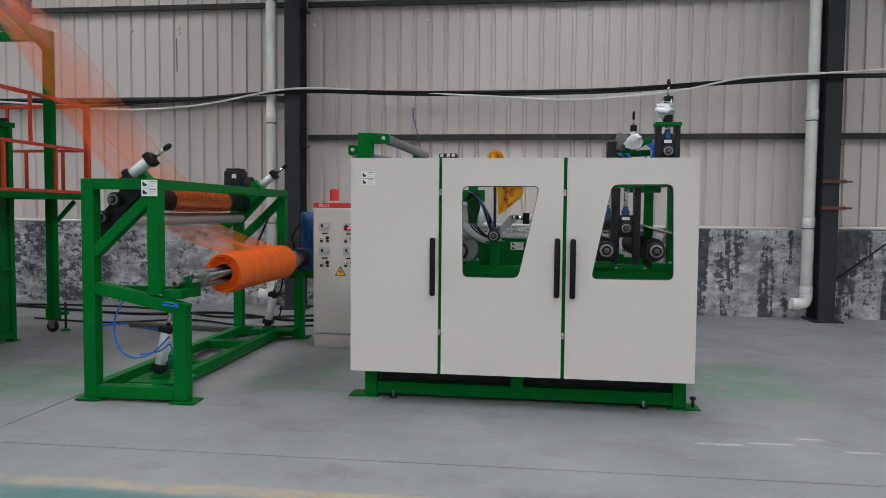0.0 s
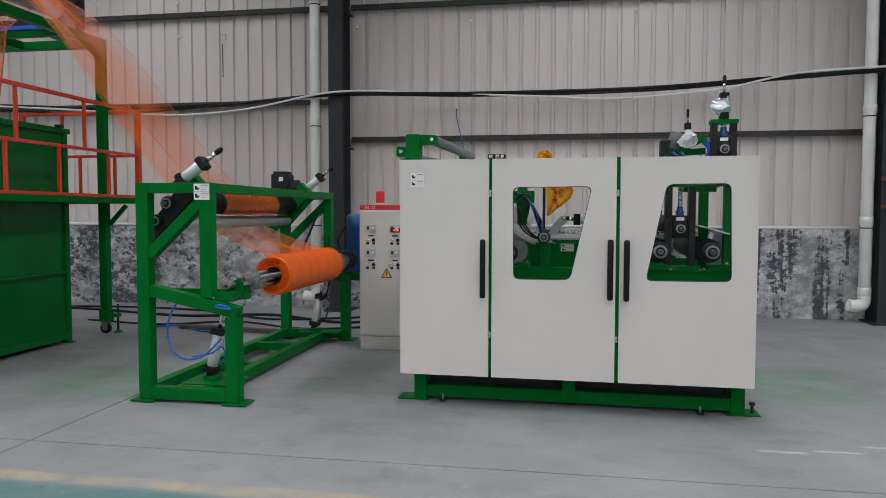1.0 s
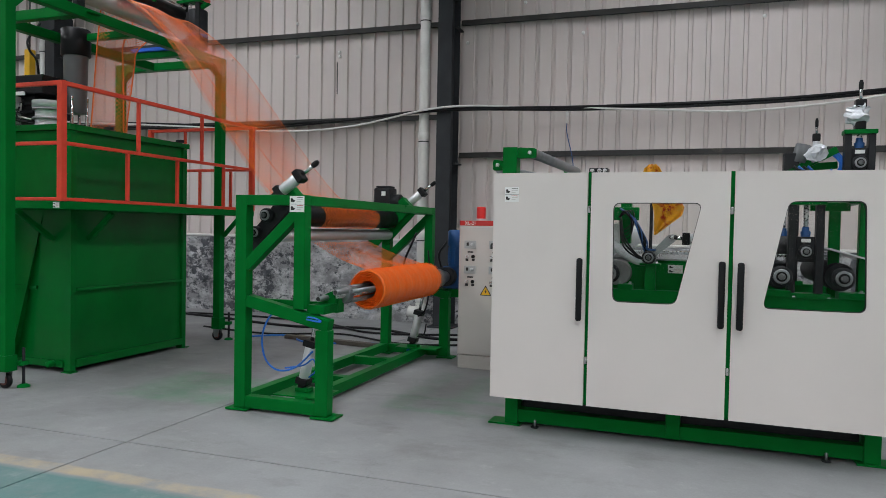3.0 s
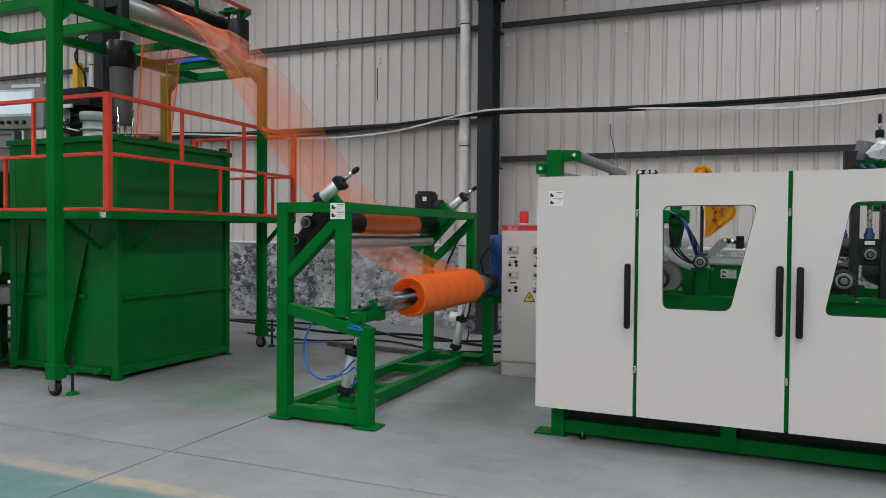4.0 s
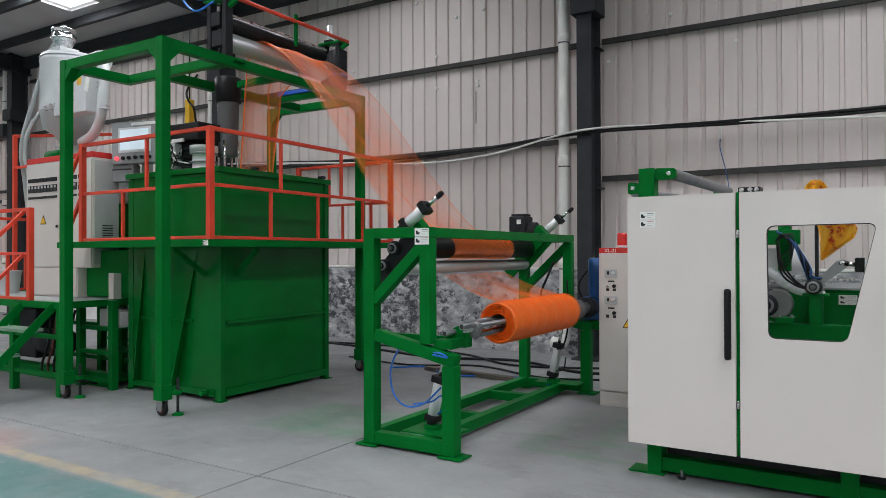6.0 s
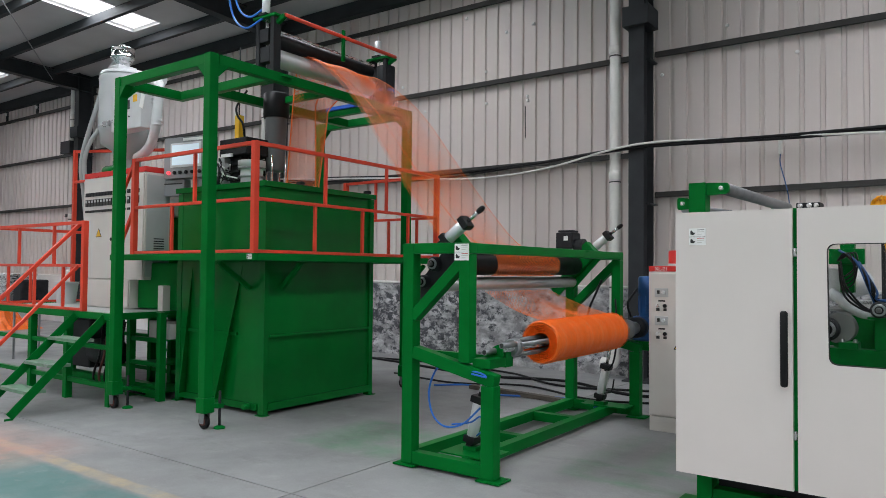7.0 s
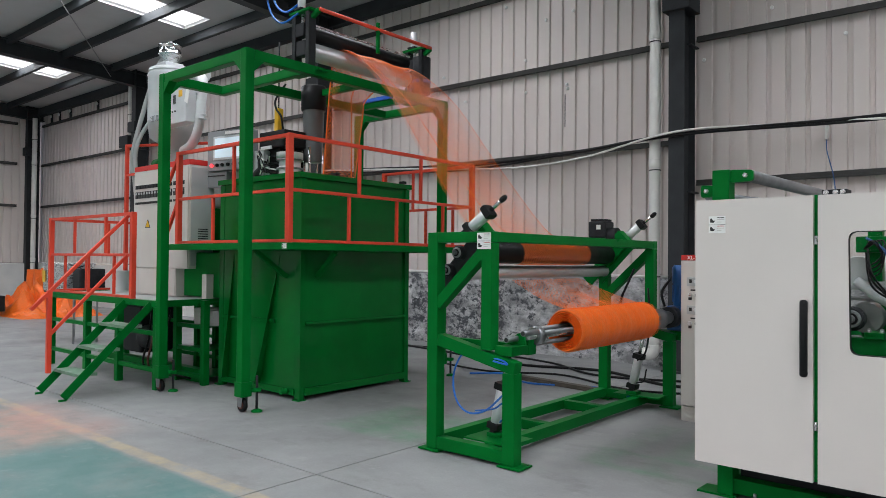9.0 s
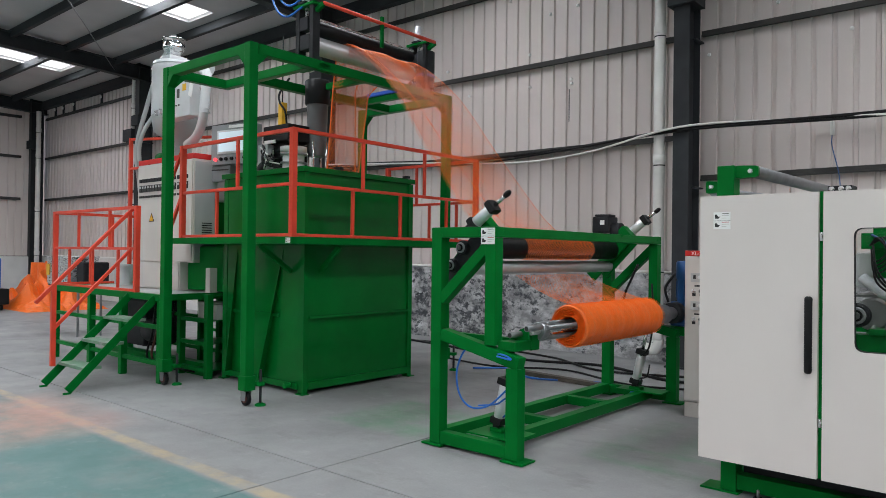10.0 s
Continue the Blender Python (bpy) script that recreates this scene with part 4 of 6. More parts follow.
bmesh.ops.create_icosphere(bm, subdivisions=3, radius=0.06, matrix=Matrix.Translation((2.20, 0.57, 2.10)) @ Matrix.Diagonal((1.0, 0.8, 1.2, 1)))
for v in bm.verts:
    v.co += 0.04 * noise.noise_vector(v.co * 15) + 0.015 * noise.noise_vector(v.co * 42)
part("motor_film", bm, FOIL, mo)
for k in range(4):
    part("hose_tail", hose(None, [(2.06 + 0.03 * k, 0.55, 2.0), (2.10 + 0.04 * k, 0.53, 1.97 - 0.012 * k), (2.2 + 0.03 * k, 0.53, 1.955), (2.3, 0.56, 1.93 + 0.015 * k)], 0.009, 6, 6), (BLACK, HOSE)[k % 2], mo)
air_cylinder(M, (2.205, 0.60, 2.12), (2.205, 0.60, 2.20), 0.022, (2.205, 0.60, 2.30), False)
for k in range(3):
    part("air_hose", hose(None, [(2.30 + 0.02 * k, 0.6, 2.1), (2.36 + 0.015 * k, 0.58, 2.02), (2.33, 0.6, 1.93), (2.30, 0.62, 1.86)], 0.009, 6, 6), HOSE, M)
# entry arm with idler rollers on the left
part("arm_post", bx(None, -0.06, 0.055, 0.44, 0.56, 1.05, 2.17, 0.006), GREEN, M)
for x0, z in ((0.055, 2.125), (-0.15, 2.03)):
    x1 = x0 + 0.09
    e = part("arm_lug", slab(None, [rounded([(x0 - (0.0 if x0 > 0 else 0.0), z - 0.045), (x1 + (0.06 if x0 > 0 else 0), z - 0.04), (x1 + (0.06 if x0 > 0 else 0), z + 0.035), (x0, z + 0.045)], 0.02, 3)], 0.47, 0.50), GREEN, M)
    xc = x1 + (0.01 if x0 > 0 else -0.05)
    part("lug_pin", rod(None, (xc, 0.45, z), (xc, 0.55, z), 0.016, 10), STEEL, e)
part("idler_roller", rod(None, (0.165, 0.51, 2.125), (0.215, 2.3, 2.125), 0.042, 20), GALV, M, "grey galvanised idler roller")
part("idler_roller", rod(None, (-0.11, 0.51, 2.0), (0.17, 2.3, 2.0), 0.035, 20), GALV, M, "grey galvanised idler roller")
part("arm_post", bx(None, 0.08, 0.19, 2.3, 2.4, 1.05, 2.17, 0.006), GREEN, M)
part("reel_bracket", bx(None, 0.62, 0.76, 0.5, 0.64, 1.94, 2.0, 0.004), DARK, M)
for u in (0.645, 0.70, 0.74):
    part("reel_knob", rod(None, (u, 0.48, 1.98), (u, 0.50, 1.98), 0.016, 12), STEEL, M)
# gold printed cloth hung on the rear post
bm = bmesh.new()
n_u, n_v = 14, 18


def edge(t, k):
    rows2 = ((0, 1.03, 1.085), (0.07, 0.985, 1.13), (0.2, 0.985, 1.15), (0.6, 1.07, 1.32), (0.72, 1.08, 1.30), (1.0, 1.085, 1.10))
    for a, b in zip(rows2, rows2[1:]):
        if t <= b[0]:
            return a[1 + k] + (b[1 + k] - a[1 + k]) * (t - a[0]) / (b[0] - a[0])
    return rows2[-1][1 + k]


grid = []
for j in range(n_v + 1):
    t = j / n_v
    grid.append([bm.verts.new((edge(t, 0) + (edge(t, 1) - edge(t, 0)) * i / n_u, 1.0 + 0.022 * math.sin(11 * i / n_u + 3 * t), 2.07 - 0.58 * t)) for i in range(n_u + 1)])
for a, b in zip(grid, grid[1:]):
    for i in range(n_u):
        bm.faces.new((a[i], a[i + 1], b[i + 1], b[i])).smooth = True
bmesh.ops.solidify(bm, geom=bm.faces[:], thickness=0.004)
single_cloth = single("hung_cloth", bm, CLOTH, "gold and red printed cloth hung over the machine post", "cloth")
single_cloth.matrix_basis = M.matrix_basis
part("cloth_post", bx(None, 1.045, 1.07, 1.035, 1.06, 1.306, 1.98, 0.003), DARK, M)

# ---- control cabinet ----
C = thing("control_cabinet", (-1.79, 7.66, 0), "pale grey electrical control cabinet with a red top band and beacon", "cabinet", shift=(-0.07, 0.06, 0))
cx0, cx1, cy0, cy1 = -2.13, -1.46, 7.46, 7.86
body = part("cabinet_body", bx(None, cx0, cx1, cy0, cy1, 0.15, 1.545, 0.006), CABINET, C)
part("plinth", bx(None, cx0 + 0.004, cx1 - 0.004, cy0 + 0.006, cy1, 0.0, 0.142, 0.004), CABINET, C)
for k in range(4):
    part("vent_slat", bx(None, cx0 + 0.03, cx1 - 0.03, cy0 + 0.001, cy0 + 0.006, 0.028 + 0.028 * k, 0.036 + 0.028 * k, 0), CABINET, C)
band_p = part("header_band", bx(None, cx0, cx1, cy0, cy1, 1.547, 1.60, 0.004), REDP, C, "red header band")
dp = part("cabinet_door", bx(None, cx0 + 0.015, cx1 - 0.015, cy0 - 0.012, cy0 + 0.002, 0.165, 1.53, 0.004), CABINET, C)


def control_row(z):
    """A speed meter with dial, then a pair of switches under it, twice over."""
    for x in (-2.065, -1.79):
        mt = part("meter", bx(None, x, x + 0.13, cy0 - 0.022, cy0 - 0.012, z, z + 0.085, 0.003), GREYBOX, dp)
        part("meter_screen", bx(None, x + 0.025, x + 0.05, cy0 - 0.024, cy0 - 0.022, z + 0.03, z + 0.065, 0), INK, mt)
        part("dial", rod(None, (x + 0.09, cy0 - 0.022, z + 0.045), (x + 0.09, cy0 - 0.045, z + 0.045), 0.017, 14), POLY, mt)
        part("name_plate", bx(None, x + 0.035, x + 0.10, cy0 - 0.015, cy0 - 0.012, z - 0.045, z - 0.030, 0), INK, dp)
        for k in (0.03, 0.10):
            sw = part("switch", rod(None, (x + k, cy0 - 0.012, z - 0.085), (x + k, cy0 - 0.035, z - 0.085), 0.019, 14), BLACK if k > 0.05 else STEEL, dp)
            part("switch_plate", bx(None, x + k - 0.016, x + k + 0.016, cy0 - 0.015, cy0 - 0.012, z - 0.135, z - 0.108, 0), INK, sw)


control_row(1.30)
control_row(1.03)
dsp = part("display", bx(None, -1.775, -1.64, cy0 - 0.025, cy0 - 0.02, 1.30, 1.35, 0.002), INK, dp, "black display with red digits")
part("digits", bx(None, -1.74, -1.68, cy0 - 0.028, cy0 - 0.025, 1.315, 1.335, 0), LED, dsp)
tri = part("warning_triangle", slab(None, [rounded([(-1.885, 0.80), (-1.755, 0.80), (-1.82, 0.91)], 0.008, 3)], cy0 - 0.014, cy0 - 0.012), INK, dp, "yellow electrical hazard triangle")
part("triangle_face", slab(None, [rounded([(-1.870, 0.808), (-1.770, 0.808), (-1.82, 0.893)], 0.008, 3)], cy0 - 0.016, cy0 - 0.014), YELLOW, tri)
part("hazard_bolt", slab(None, [[(-1.825, 0.818), (-1.806, 0.848), (-1.818, 0.848), (-1.813, 0.872), (-1.832, 0.842), (-1.820, 0.842)]], cy0 - 0.018, cy0 - 0.016), INK, tri)
be = part("beacon_base", rod(None, (-1.93, 7.60, 1.60), (-1.93, 7.60, 1.625), 0.055, 20), POLY, C)
part("beacon_dome", lathe(None, (-1.93, 7.60, 1.625), (-1.93, 7.60, 1.755), ((0, 0.05), (0.85, 0.05), (0.97, 0.045), (1, 0.03)), 22), REDP, be, "red ribbed beacon dome")
# the model mark on the band
td = bpy.data.curves.new("band_text", "FONT")
td.body, td.size, td.extrude = "XL-21", 0.05, 0.001
tob = bpy.data.objects.new("band_text", td)
scene.collection.objects.link(tob)
tme = bpy.data.meshes.new_from_object(tob.evaluated_get(bpy.context.evaluated_depsgraph_get()))
bpy.data.objects.remove(tob)
bm = bmesh.new()
bm.from_mesh(tme)
moved(bm, Matrix.Translation((-2.07, cy0 - 0.001, 1.556)) @ pose(0, 0, 0, 90, 0, 0))
part("band_lettering", bm, PAPER, band_p, "white model lettering")

# ---- net winder ----
N = thing("net_winder", (-2.9, 6.6, 0), "green tubular steel net winder with rollers and air cylinders", "winder", shift=(-0.02, 0, 0.006))
P = 0.1
for y0, side in ((5.075, "near"), (7.97, "far")):
    y1 = y0 + P
    part("post", bx(None, -3.30, -3.195, y0, y1, 0.015, 1.745, 0.007), GREEN, N)
    part("post", bx(None, -2.757, -2.66, y0, y1, 0.845, 1.66, 0.007), GREEN, N)
    part("post", bx(None, -2.555, -2.445, y0, y1, 0.015, 0.69, 0.007), GREEN, N)
    part("top_rail", bx(None, -3.195, -2.66, y0 + 0.002, y1, 1.662, 1.745, 0.007), GREEN, N)
    part("bottom_rail", bx(None, -3.195, -2.555, y0 + 0.003, y1 - 0.003, 0.018, 0.115, 0.007), GREEN, N)
    part("sloping_rail", bar(None, (-3.195, (y0 + y1) / 2, 0.89), (-2.447, (y0 + y1) / 2, 0.725), P - 0.006, 0.095, bev=0.007), GREEN, N)
    part("knee_brace", bar(None, (-3.21, (y0 + y1) / 2, 1.165), (-2.70, (y0 + y1) / 2, 1.645), P - 0.012, 0.085, bev=0.006), GREEN, N)
    for x in (-3.25, -2.47):
        pl = part("foot_plate", bx(None, x - 0.11, x + 0.09, y0 - 0.03, y1 + 0.05, 0.0, 0.014, 0.003), GREEN, N)
        part("anchor_hole", rod(None, (x + 0.07, y1 + 0.02, 0.013), (x + 0.07, y1 + 0.02, 0.016), 0.01, 10), INK, pl)
part("long_rail", bx(None, -2.757, -2.66, 5.175, 7.97, 1.665, 1.742, 0.006), GREEN, N)
part("base_rail", bx(None, -3.29, -3.20, 5.175, 7.97, 0.03, 0.12, 0.006), GREEN, N)
part("base_rail", bx(None, -2.79, -2.70, 5.175, 7.97, 0.03, 0.12, 0.006), GREEN, N)
for y in (6.05, 7.05):
    part("base_tie", bx(None, -3.199, -2.791, y, y + 0.09, 0.033, 0.117, 0.006), GREEN, N)
part("cylinder_shelf", bx(None, -3.0, -2.556, 5.18, 5.50, 0.117, 0.13, 0.003), GREEN, N)
part("cylinder_shelf", bx(None, -3.0, -2.5, 7.72, 7.965, 0.12, 0.132, 0.003), GREEN, N)
safety_sticker(N, -2.795, -2.665, 5.073, 1.61, 1.735)
# tilted roller arms at both ends
for y, mat in ((5.30, DARK), (7.78, GREEN)):
    part("roller_arm", bar(None, (-3.34, y, 1.30), (-2.92, y, 1.73), 0.03, 0.13, (1, 0, -1), 0.006), mat, N)
    part("roller_arm", bar(None, (-3.22, y + 0.06, 1.32), (-2.86, y + 0.06, 1.70), 0.03, 0.10, (1, 0, -1), 0.006), mat, N)
    part("arm_head", bar(None, (-2.98, y + 0.03, 1.72), (-2.90, y + 0.03, 1.80), 0.12, 0.16, (1, 0, -1), 0.006), GREEN, N)
bearing(N, (-3.13, 5.26, 1.585), 0.06)
bearing(N, (-3.235, 5.26, 1.44), 0.055)
part("press_roller", rod(None, (-3.10, 5.40, 1.595), (-3.10, 7.80, 1.595), 0.098, 32, 0.006), BLACK, N, "black rubber-covered press roller")
part("guide_roller", rod(None, (-3.14, 5.40, 1.42), (-3.14, 7.80, 1.42), 0.058, 28, 0.004), ROLLER, N, "bright steel guide roller")
air_cylinder(N, (-2.955, 5.20, 1.775), (-2.79, 5.20, 1.895), 0.046, (-2.655, 5.20, 1.99))
air_cylinder(N, (-2.98, 7.90, 1.75), (-2.77, 7.90, 1.915), 0.045, (-2.64, 7.90, 2.01))
mt = part("gear_motor", bx(None, -3.30, -3.10, 7.72, 7.94, 1.78, 1.96, 0.02), DARK, N, "dark grey gear motor")
part("motor_lid", bx(None, -3.28, -3.12, 7.74, 7.92, 1.962, 1.985, 0.008), DARK, mt)
part("motor_plate", bx(None, -3.20, -3.15, 7.716, 7.72, 1.87, 1.92, 0), PAPER, mt)
part("motor_flange", rod(None, (-3.0, 7.83, 1.80), (-3.1, 7.83, 1.80), 0.09, 20), DARK, mt)
# winding shaft: three tubes in chucks
part("chuck", lathe(None, (-2.50, 5.42, 0.945), (-2.50, 5.52, 0.945), ((0, 0.06), (0.1, 0.07), (0.7, 0.07), (1, 0.05)), 20), GALV, N)
part("shaft", rod(None, (-2.50, 5.32, 0.945), (-2.50, 7.85, 0.945), 0.028, 14), STEEL, N)
for a in (0.4, 2.5, 4.6):
    dx, dz = 0.075 * math.cos(a), 0.065 * math.sin(a)
    part("winding_tube", rod(None, (-2.50 + dx, 5.45, 0.945 + dz), (-2.49 + dx, 7.6, 0.945 + dz), 0.02, 12), GALV, N, "grey steel winding tube")
part("chuck", lathe(None, (-2.49, 7.55, 0.945), (-2.49, 7.95, 0.945), ((0, 0.06), (0.3, 0.10), (0.5, 0.10), (0.52, 0.065), (1, 0.065)), 22), GALV, N)
part("shaft_cradle", bx(None, -2.66, -2.50, 5.12, 5.34, 0.81, 0.88, 0.006), GREEN, N)
part("cradle_cheek", bx(None, -2.58, -2.50, 5.341, 5.45, 0.80, 0.95, 0.006), GREEN, N)
part("cradle_cheek", slab(None, [rounded([(-2.68, 0.88), (-2.50, 0.88), (-2.52, 0.985), (-2.58, 0.96), (-2.62, 0.93)], 0.012, 3)], 5.30, 5.32), GREEN, N)
part("cradle_arm", bar(None, (-3.19, 5.30, 0.86), (-2.60, 5.30, 0.86), 0.05, 0.06), GREEN, N)
for x, z in ((-2.58, 0.925), (-2.43, 0.985)):
    tb = part("latch_tube", rod(None, (x, 5.16, z), (x, 5.36, z), 0.024, 14), GALV, N)
    part("tube_bore", rod(None, (x, 5.158, z), (x, 5.161, z), 0.017, 12, 0), INK, tb)
# lower cylinders and hoses
for y, x0 in ((5.36, -2.80), (7.80, -2.79)):
    air_cylinder(N, (x0 - 0.015, y, 0.225), (x0 + 0.05, y, 0.525), 0.046, (x0 + 0.10, y, 0.755))
    part("cylinder_foot", bx(None, x0 - 0.07, x0 + 0.05, y - 0.05, y + 0.05, 0.131, 0.165, 0.005), GREEN, N)
part("air_hose", hose(None, [(-2.70, 5.30, 0.48), (-2.80, 5.20, 0.36), (-2.95, 5.17, 0.33), (-3.06, 5.16, 0.42), (-3.09, 5.16, 0.60), (-3.02, 5.17, 0.77), (-2.9, 5.2, 0.84)], 0.008, 7, 8), HOSE, N, "bright blue air hose")
part("air_hose", hose(None, [(-2.74, 5.31, 0.26), (-2.66, 5.28, 0.33), (-2.68, 5.27, 0.42), (-2.76, 5.25, 0.37), (-2.9, 5.2, 0.345)], 0.007, 7, 8), HOSE, N)
part("air_hose", hose(None, [(-2.70, 5.1, 0.79), (-2.55, 5.065, 0.785), (-2.5, 5.06, 0.76), (-2.62, 5.05, 0.775)], 0.007, 7, 6), HOSE, N)
part("air_hose", hose(None, [(-2.72, 7.72, 0.50), (-2.62, 7.70, 0.60), (-2.60, 7.75, 0.9), (-2.64, 7.8, 1.25)], 0.010, 7, 6), BLACK, N)
part("air_hose", hose(None, [(-2.74, 7.75, 0.26), (-2.64, 7.70, 0.3), (-2.62, 7.72, 0.42)], 0.008, 7, 6), BLACK, N)
part("power_lead", hose(None, [(-2.75, 7.7, 1.45), (-2.80, 7.66, 1.3), (-2.86, 7.64, 1.15), (-2.9, 7.66, 1.0)], 0.013, 7, 6), BLACK, N)
# blue drive motor with its gearbox
dm = part("drive_motor", lathe(None, (-2.40, 8.15, 1.06), (-2.40, 8.15, 1.49), ((0, 0.10), (0.04, 0.11), (0.55, 0.11), (0.57, 0.12), (0.95, 0.12), (1, 0.10)), 26), BLUE, N, "blue upright drive motor")
for k in range(12):
    a = 2 * math.pi * k / 12
    part("cooling_fin", bar(None, (-2.40 + 0.108 * math.cos(a), 8.15 + 0.108 * math.sin(a), 1.10), (-2.40 + 0.108 * math.cos(a), 8.15 + 0.108 * math.sin(a), 1.28), 0.006, 0.02, (math.cos(a), math.sin(a), 0), 0), BLUE, dm)
part("gearbox", bx(None, -2.56, -2.28, 8.075, 8.30, 0.80, 1.06, 0.02), BLUE, N, "dark blue gearbox")
part("gearbox_flange", rod(None, (-2.49, 7.95, 0.945), (-2.49, 8.08, 0.945), 0.11, 22), DARK, N)
part("motor_lead", hose(None, [(-2.52, 8.1, 1.35), (-2.60, 8.05, 1.2), (-2.58, 8.08, 1.05)], 0.014, 7, 6), BLACK, N)
part("motor_bracket", bx(None, -2.66, -2.30, 8.075, 8.2, 0.70, 0.795, 0.006), GREEN, N)

# ---- net roll ----
R = thing("net_roll", (-2.49, 6.6, 0.945), "fat roll of bright orange plastic netting on the winding tubes", "net roll", shift=(-0.015, 0, 0.014))
bm = bmesh.new()
seg, y0, y1, rr = 56, 5.85, 7.36, 0.172
rows = []
for j in range(49):
    t = j / 48
    r = rr + 0.004 * math.sin(37 * t) + 0.003 * math.sin(91 * t + 1) - (0.012 if j in (0, 48) else 0)
    rows.append([bm.verts.new((-2.49 + (r + 0.004 * noise.noise((9 * t, 5 * math.cos(6.283 * i / seg), 5 * math.sin(6.283 * i / seg)))) * math.cos(6.2832 * i / seg), y0 + t * (y1 - y0), 0.945 + (r + 0.003 * noise.noise((20 * t, i * 0.3, 3))) * math.sin(6.2832 * i / seg))) for i in range(seg)])
for a, b in zip(rows, rows[1:]):
    for i in range(seg):
        bm.faces.new((a[i], a[(i + 1) % seg], b[(i + 1) % seg], b[i])).smooth = True
# coiled end faces as stepped rings
for row, y, s in ((rows[0], y0, -1), (rows[-1], y1, 1)):
    last = row
    for k in range(1, 13):
        r = rr - 0.012 - 0.0068 * k
        dy = (0.012 if k % 2 else -0.004) + 0.012 * noise.noise((k * 1.7, s, 0))
        ring = [bm.verts.new((-2.49 + r * math.cos(6.2832 * i / seg), y - s * dy - s * 0.002 * k, 0.945 + r * math.sin(6.2832 * i / seg))) for i in range(seg)]
        for i in range(seg):
            bm.faces.new((last[i], last[(i + 1) % seg], ring[(i + 1) % seg], ring[i]))
        last = ring
bmesh.ops.recalc_face_normals(bm, faces=bm.faces[:])
part("wound_net", bm, ORANGE_ROLL, R)


def lattice(bm, sheet, nu, nv, r, skew=1):
    """Diamond net over sheet(u, v), u and v from 0 to 1: strands of three-sided section."""
    verts, faces = [], []
    pts = {}

    def at(i, j):
        if (i, j) not in pts:
            pts[i, j] = V(sheet(i / nu, j / nv))
        return pts[i, j]

    def strand(p, q):
        d = (q - p).normalized()
        a = d.cross(V((0.31, 0.17, 0.93))).normalized()
        b = d.cross(a)
        k = len(verts)
        for c in (p, q):
            for w in (0, 2.0944, 4.1888):
                verts.append(c + r * (math.cos(w) * a + math.sin(w) * b))
        for m in range(3):
            n2 = (m + 1) % 3
            faces.append((k + m, k + n2, k + 3 + n2, k + 3 + m))

    for j in range(nv):
        for i in range(nu + 1):
            if (i + j) % 2 == 0:
                if i < nu:
                    strand(at(i, j), at(i + 1, j + 1))
                if i > 0:
                    strand(at(i, j), at(i - 1, j + 1))
    me = bpy.data.meshes.new("net_strands")
    me.from_pydata(verts, [], faces)
    bm.from_mesh(me)
    bpy.data.meshes.remove(me)
    return bm


# surface net on the roll and on the press roller
def on_roll(u, v):
    a = 2 * math.pi * v
    return (-2.49 + 0.178 * math.cos(a), 5.855 + 1.50 * u, 0.945 + 0.178 * math.sin(a))


part("outer_net", lattice(bmesh.new(), on_roll, 84, 72, 0.0010), ORANGE, R)
L = thing("net_web", (-4.2, 6.6, 1.6), "sheer bright orange diamond-mesh plastic netting running between machines", "netting", kind="stuff")


def on_press(u, v):
    a = radians(-100 + 290 * v)
    return (-3.10 + 0.101 * math.cos(a), 6.0 + 1.2 * u, 1.595 + 0.103 * math.sin(a))


part("wrapped_net", lattice(bmesh.new(), on_press, 84, 46, 0.0014), ORANGE, L)


def to_roll(u, v):
    p, q = V((-3.13, 6.0 + 1.2 * u, 1.355)), V((-2.50, 5.93 + 1.38 * u, 1.122))
    s = p.lerp(q, v)
    s.z -= 0.03 * math.sin(math.pi * v) + 0.012 * math.sin(11 * u) * math.sin(math.pi * v)
    return s


part("lower_net", lattice(bmesh.new(), to_roll, 60, 34, 0.0014), ORANGE, L)
# down-run: from the haul-off roller to the winder, a stiff web that bows outwards
RUN = smooth_line([(-5.78, 0, 3.985), (-5.55, 0, 3.90), (-5.17, 0, 3.66), (-4.72, 0, 3.27), (-4.19, 0, 2.62), (-3.58, 0, 1.90), (-3.30, 0, 1.70), (-3.20, 0, 1.64)], 10)


def down(u, v):
    k = v * (len(RUN) - 1)
    i = min(int(k), len(RUN) - 2)
    s = RUN[i].lerp(RUN[i + 1], k - i)
    bow = math.sin(math.pi * v)
    near, far = 6.32 - 0.34 * min(1, v * 1.25), 7.34 - 0.13 * v
    y = near + (far - near) * u
    return V((s.x + 0.03 * bow * math.sin(2.2 * math.pi * u + 1) - 0.10 * bow * u - 0.13 * (1 - u) * math.sin(math.pi * v ** 1.6), y + bow * 0.06 * (0.5 - u), s.z - 0.04 * bow * math.sin(3.1 * u * math.pi) + 0.04 * bow * u))


part("down_net", lattice(bmesh.new(), down, 66, 190, 0.0010), ORANGE, L)


def down_2(u, v):
    s = V(down(0.02 + 0.93 * u, v))
    s.z -= 0.05 * math.sin(math.pi * v)
    s.x -= 0.03 * math.sin(math.pi * v)
    return s


part("down_net", lattice(bmesh.new(), down_2, 56, 164, 0.0009), ORANGE, L)
for u0, u1 in ((0.0, 0.0), (1.0, 1.0), (0.0, 0.52)):
    line = [down(u0 + (u1 - u0) * k / 24, k / 24) for k in range(25)]
    part("net_selvedge", hose(None, line, 0.0045 if u0 != u1 else 0.003, 5, 2), ORANGE, L, "thick orange selvedge strand")
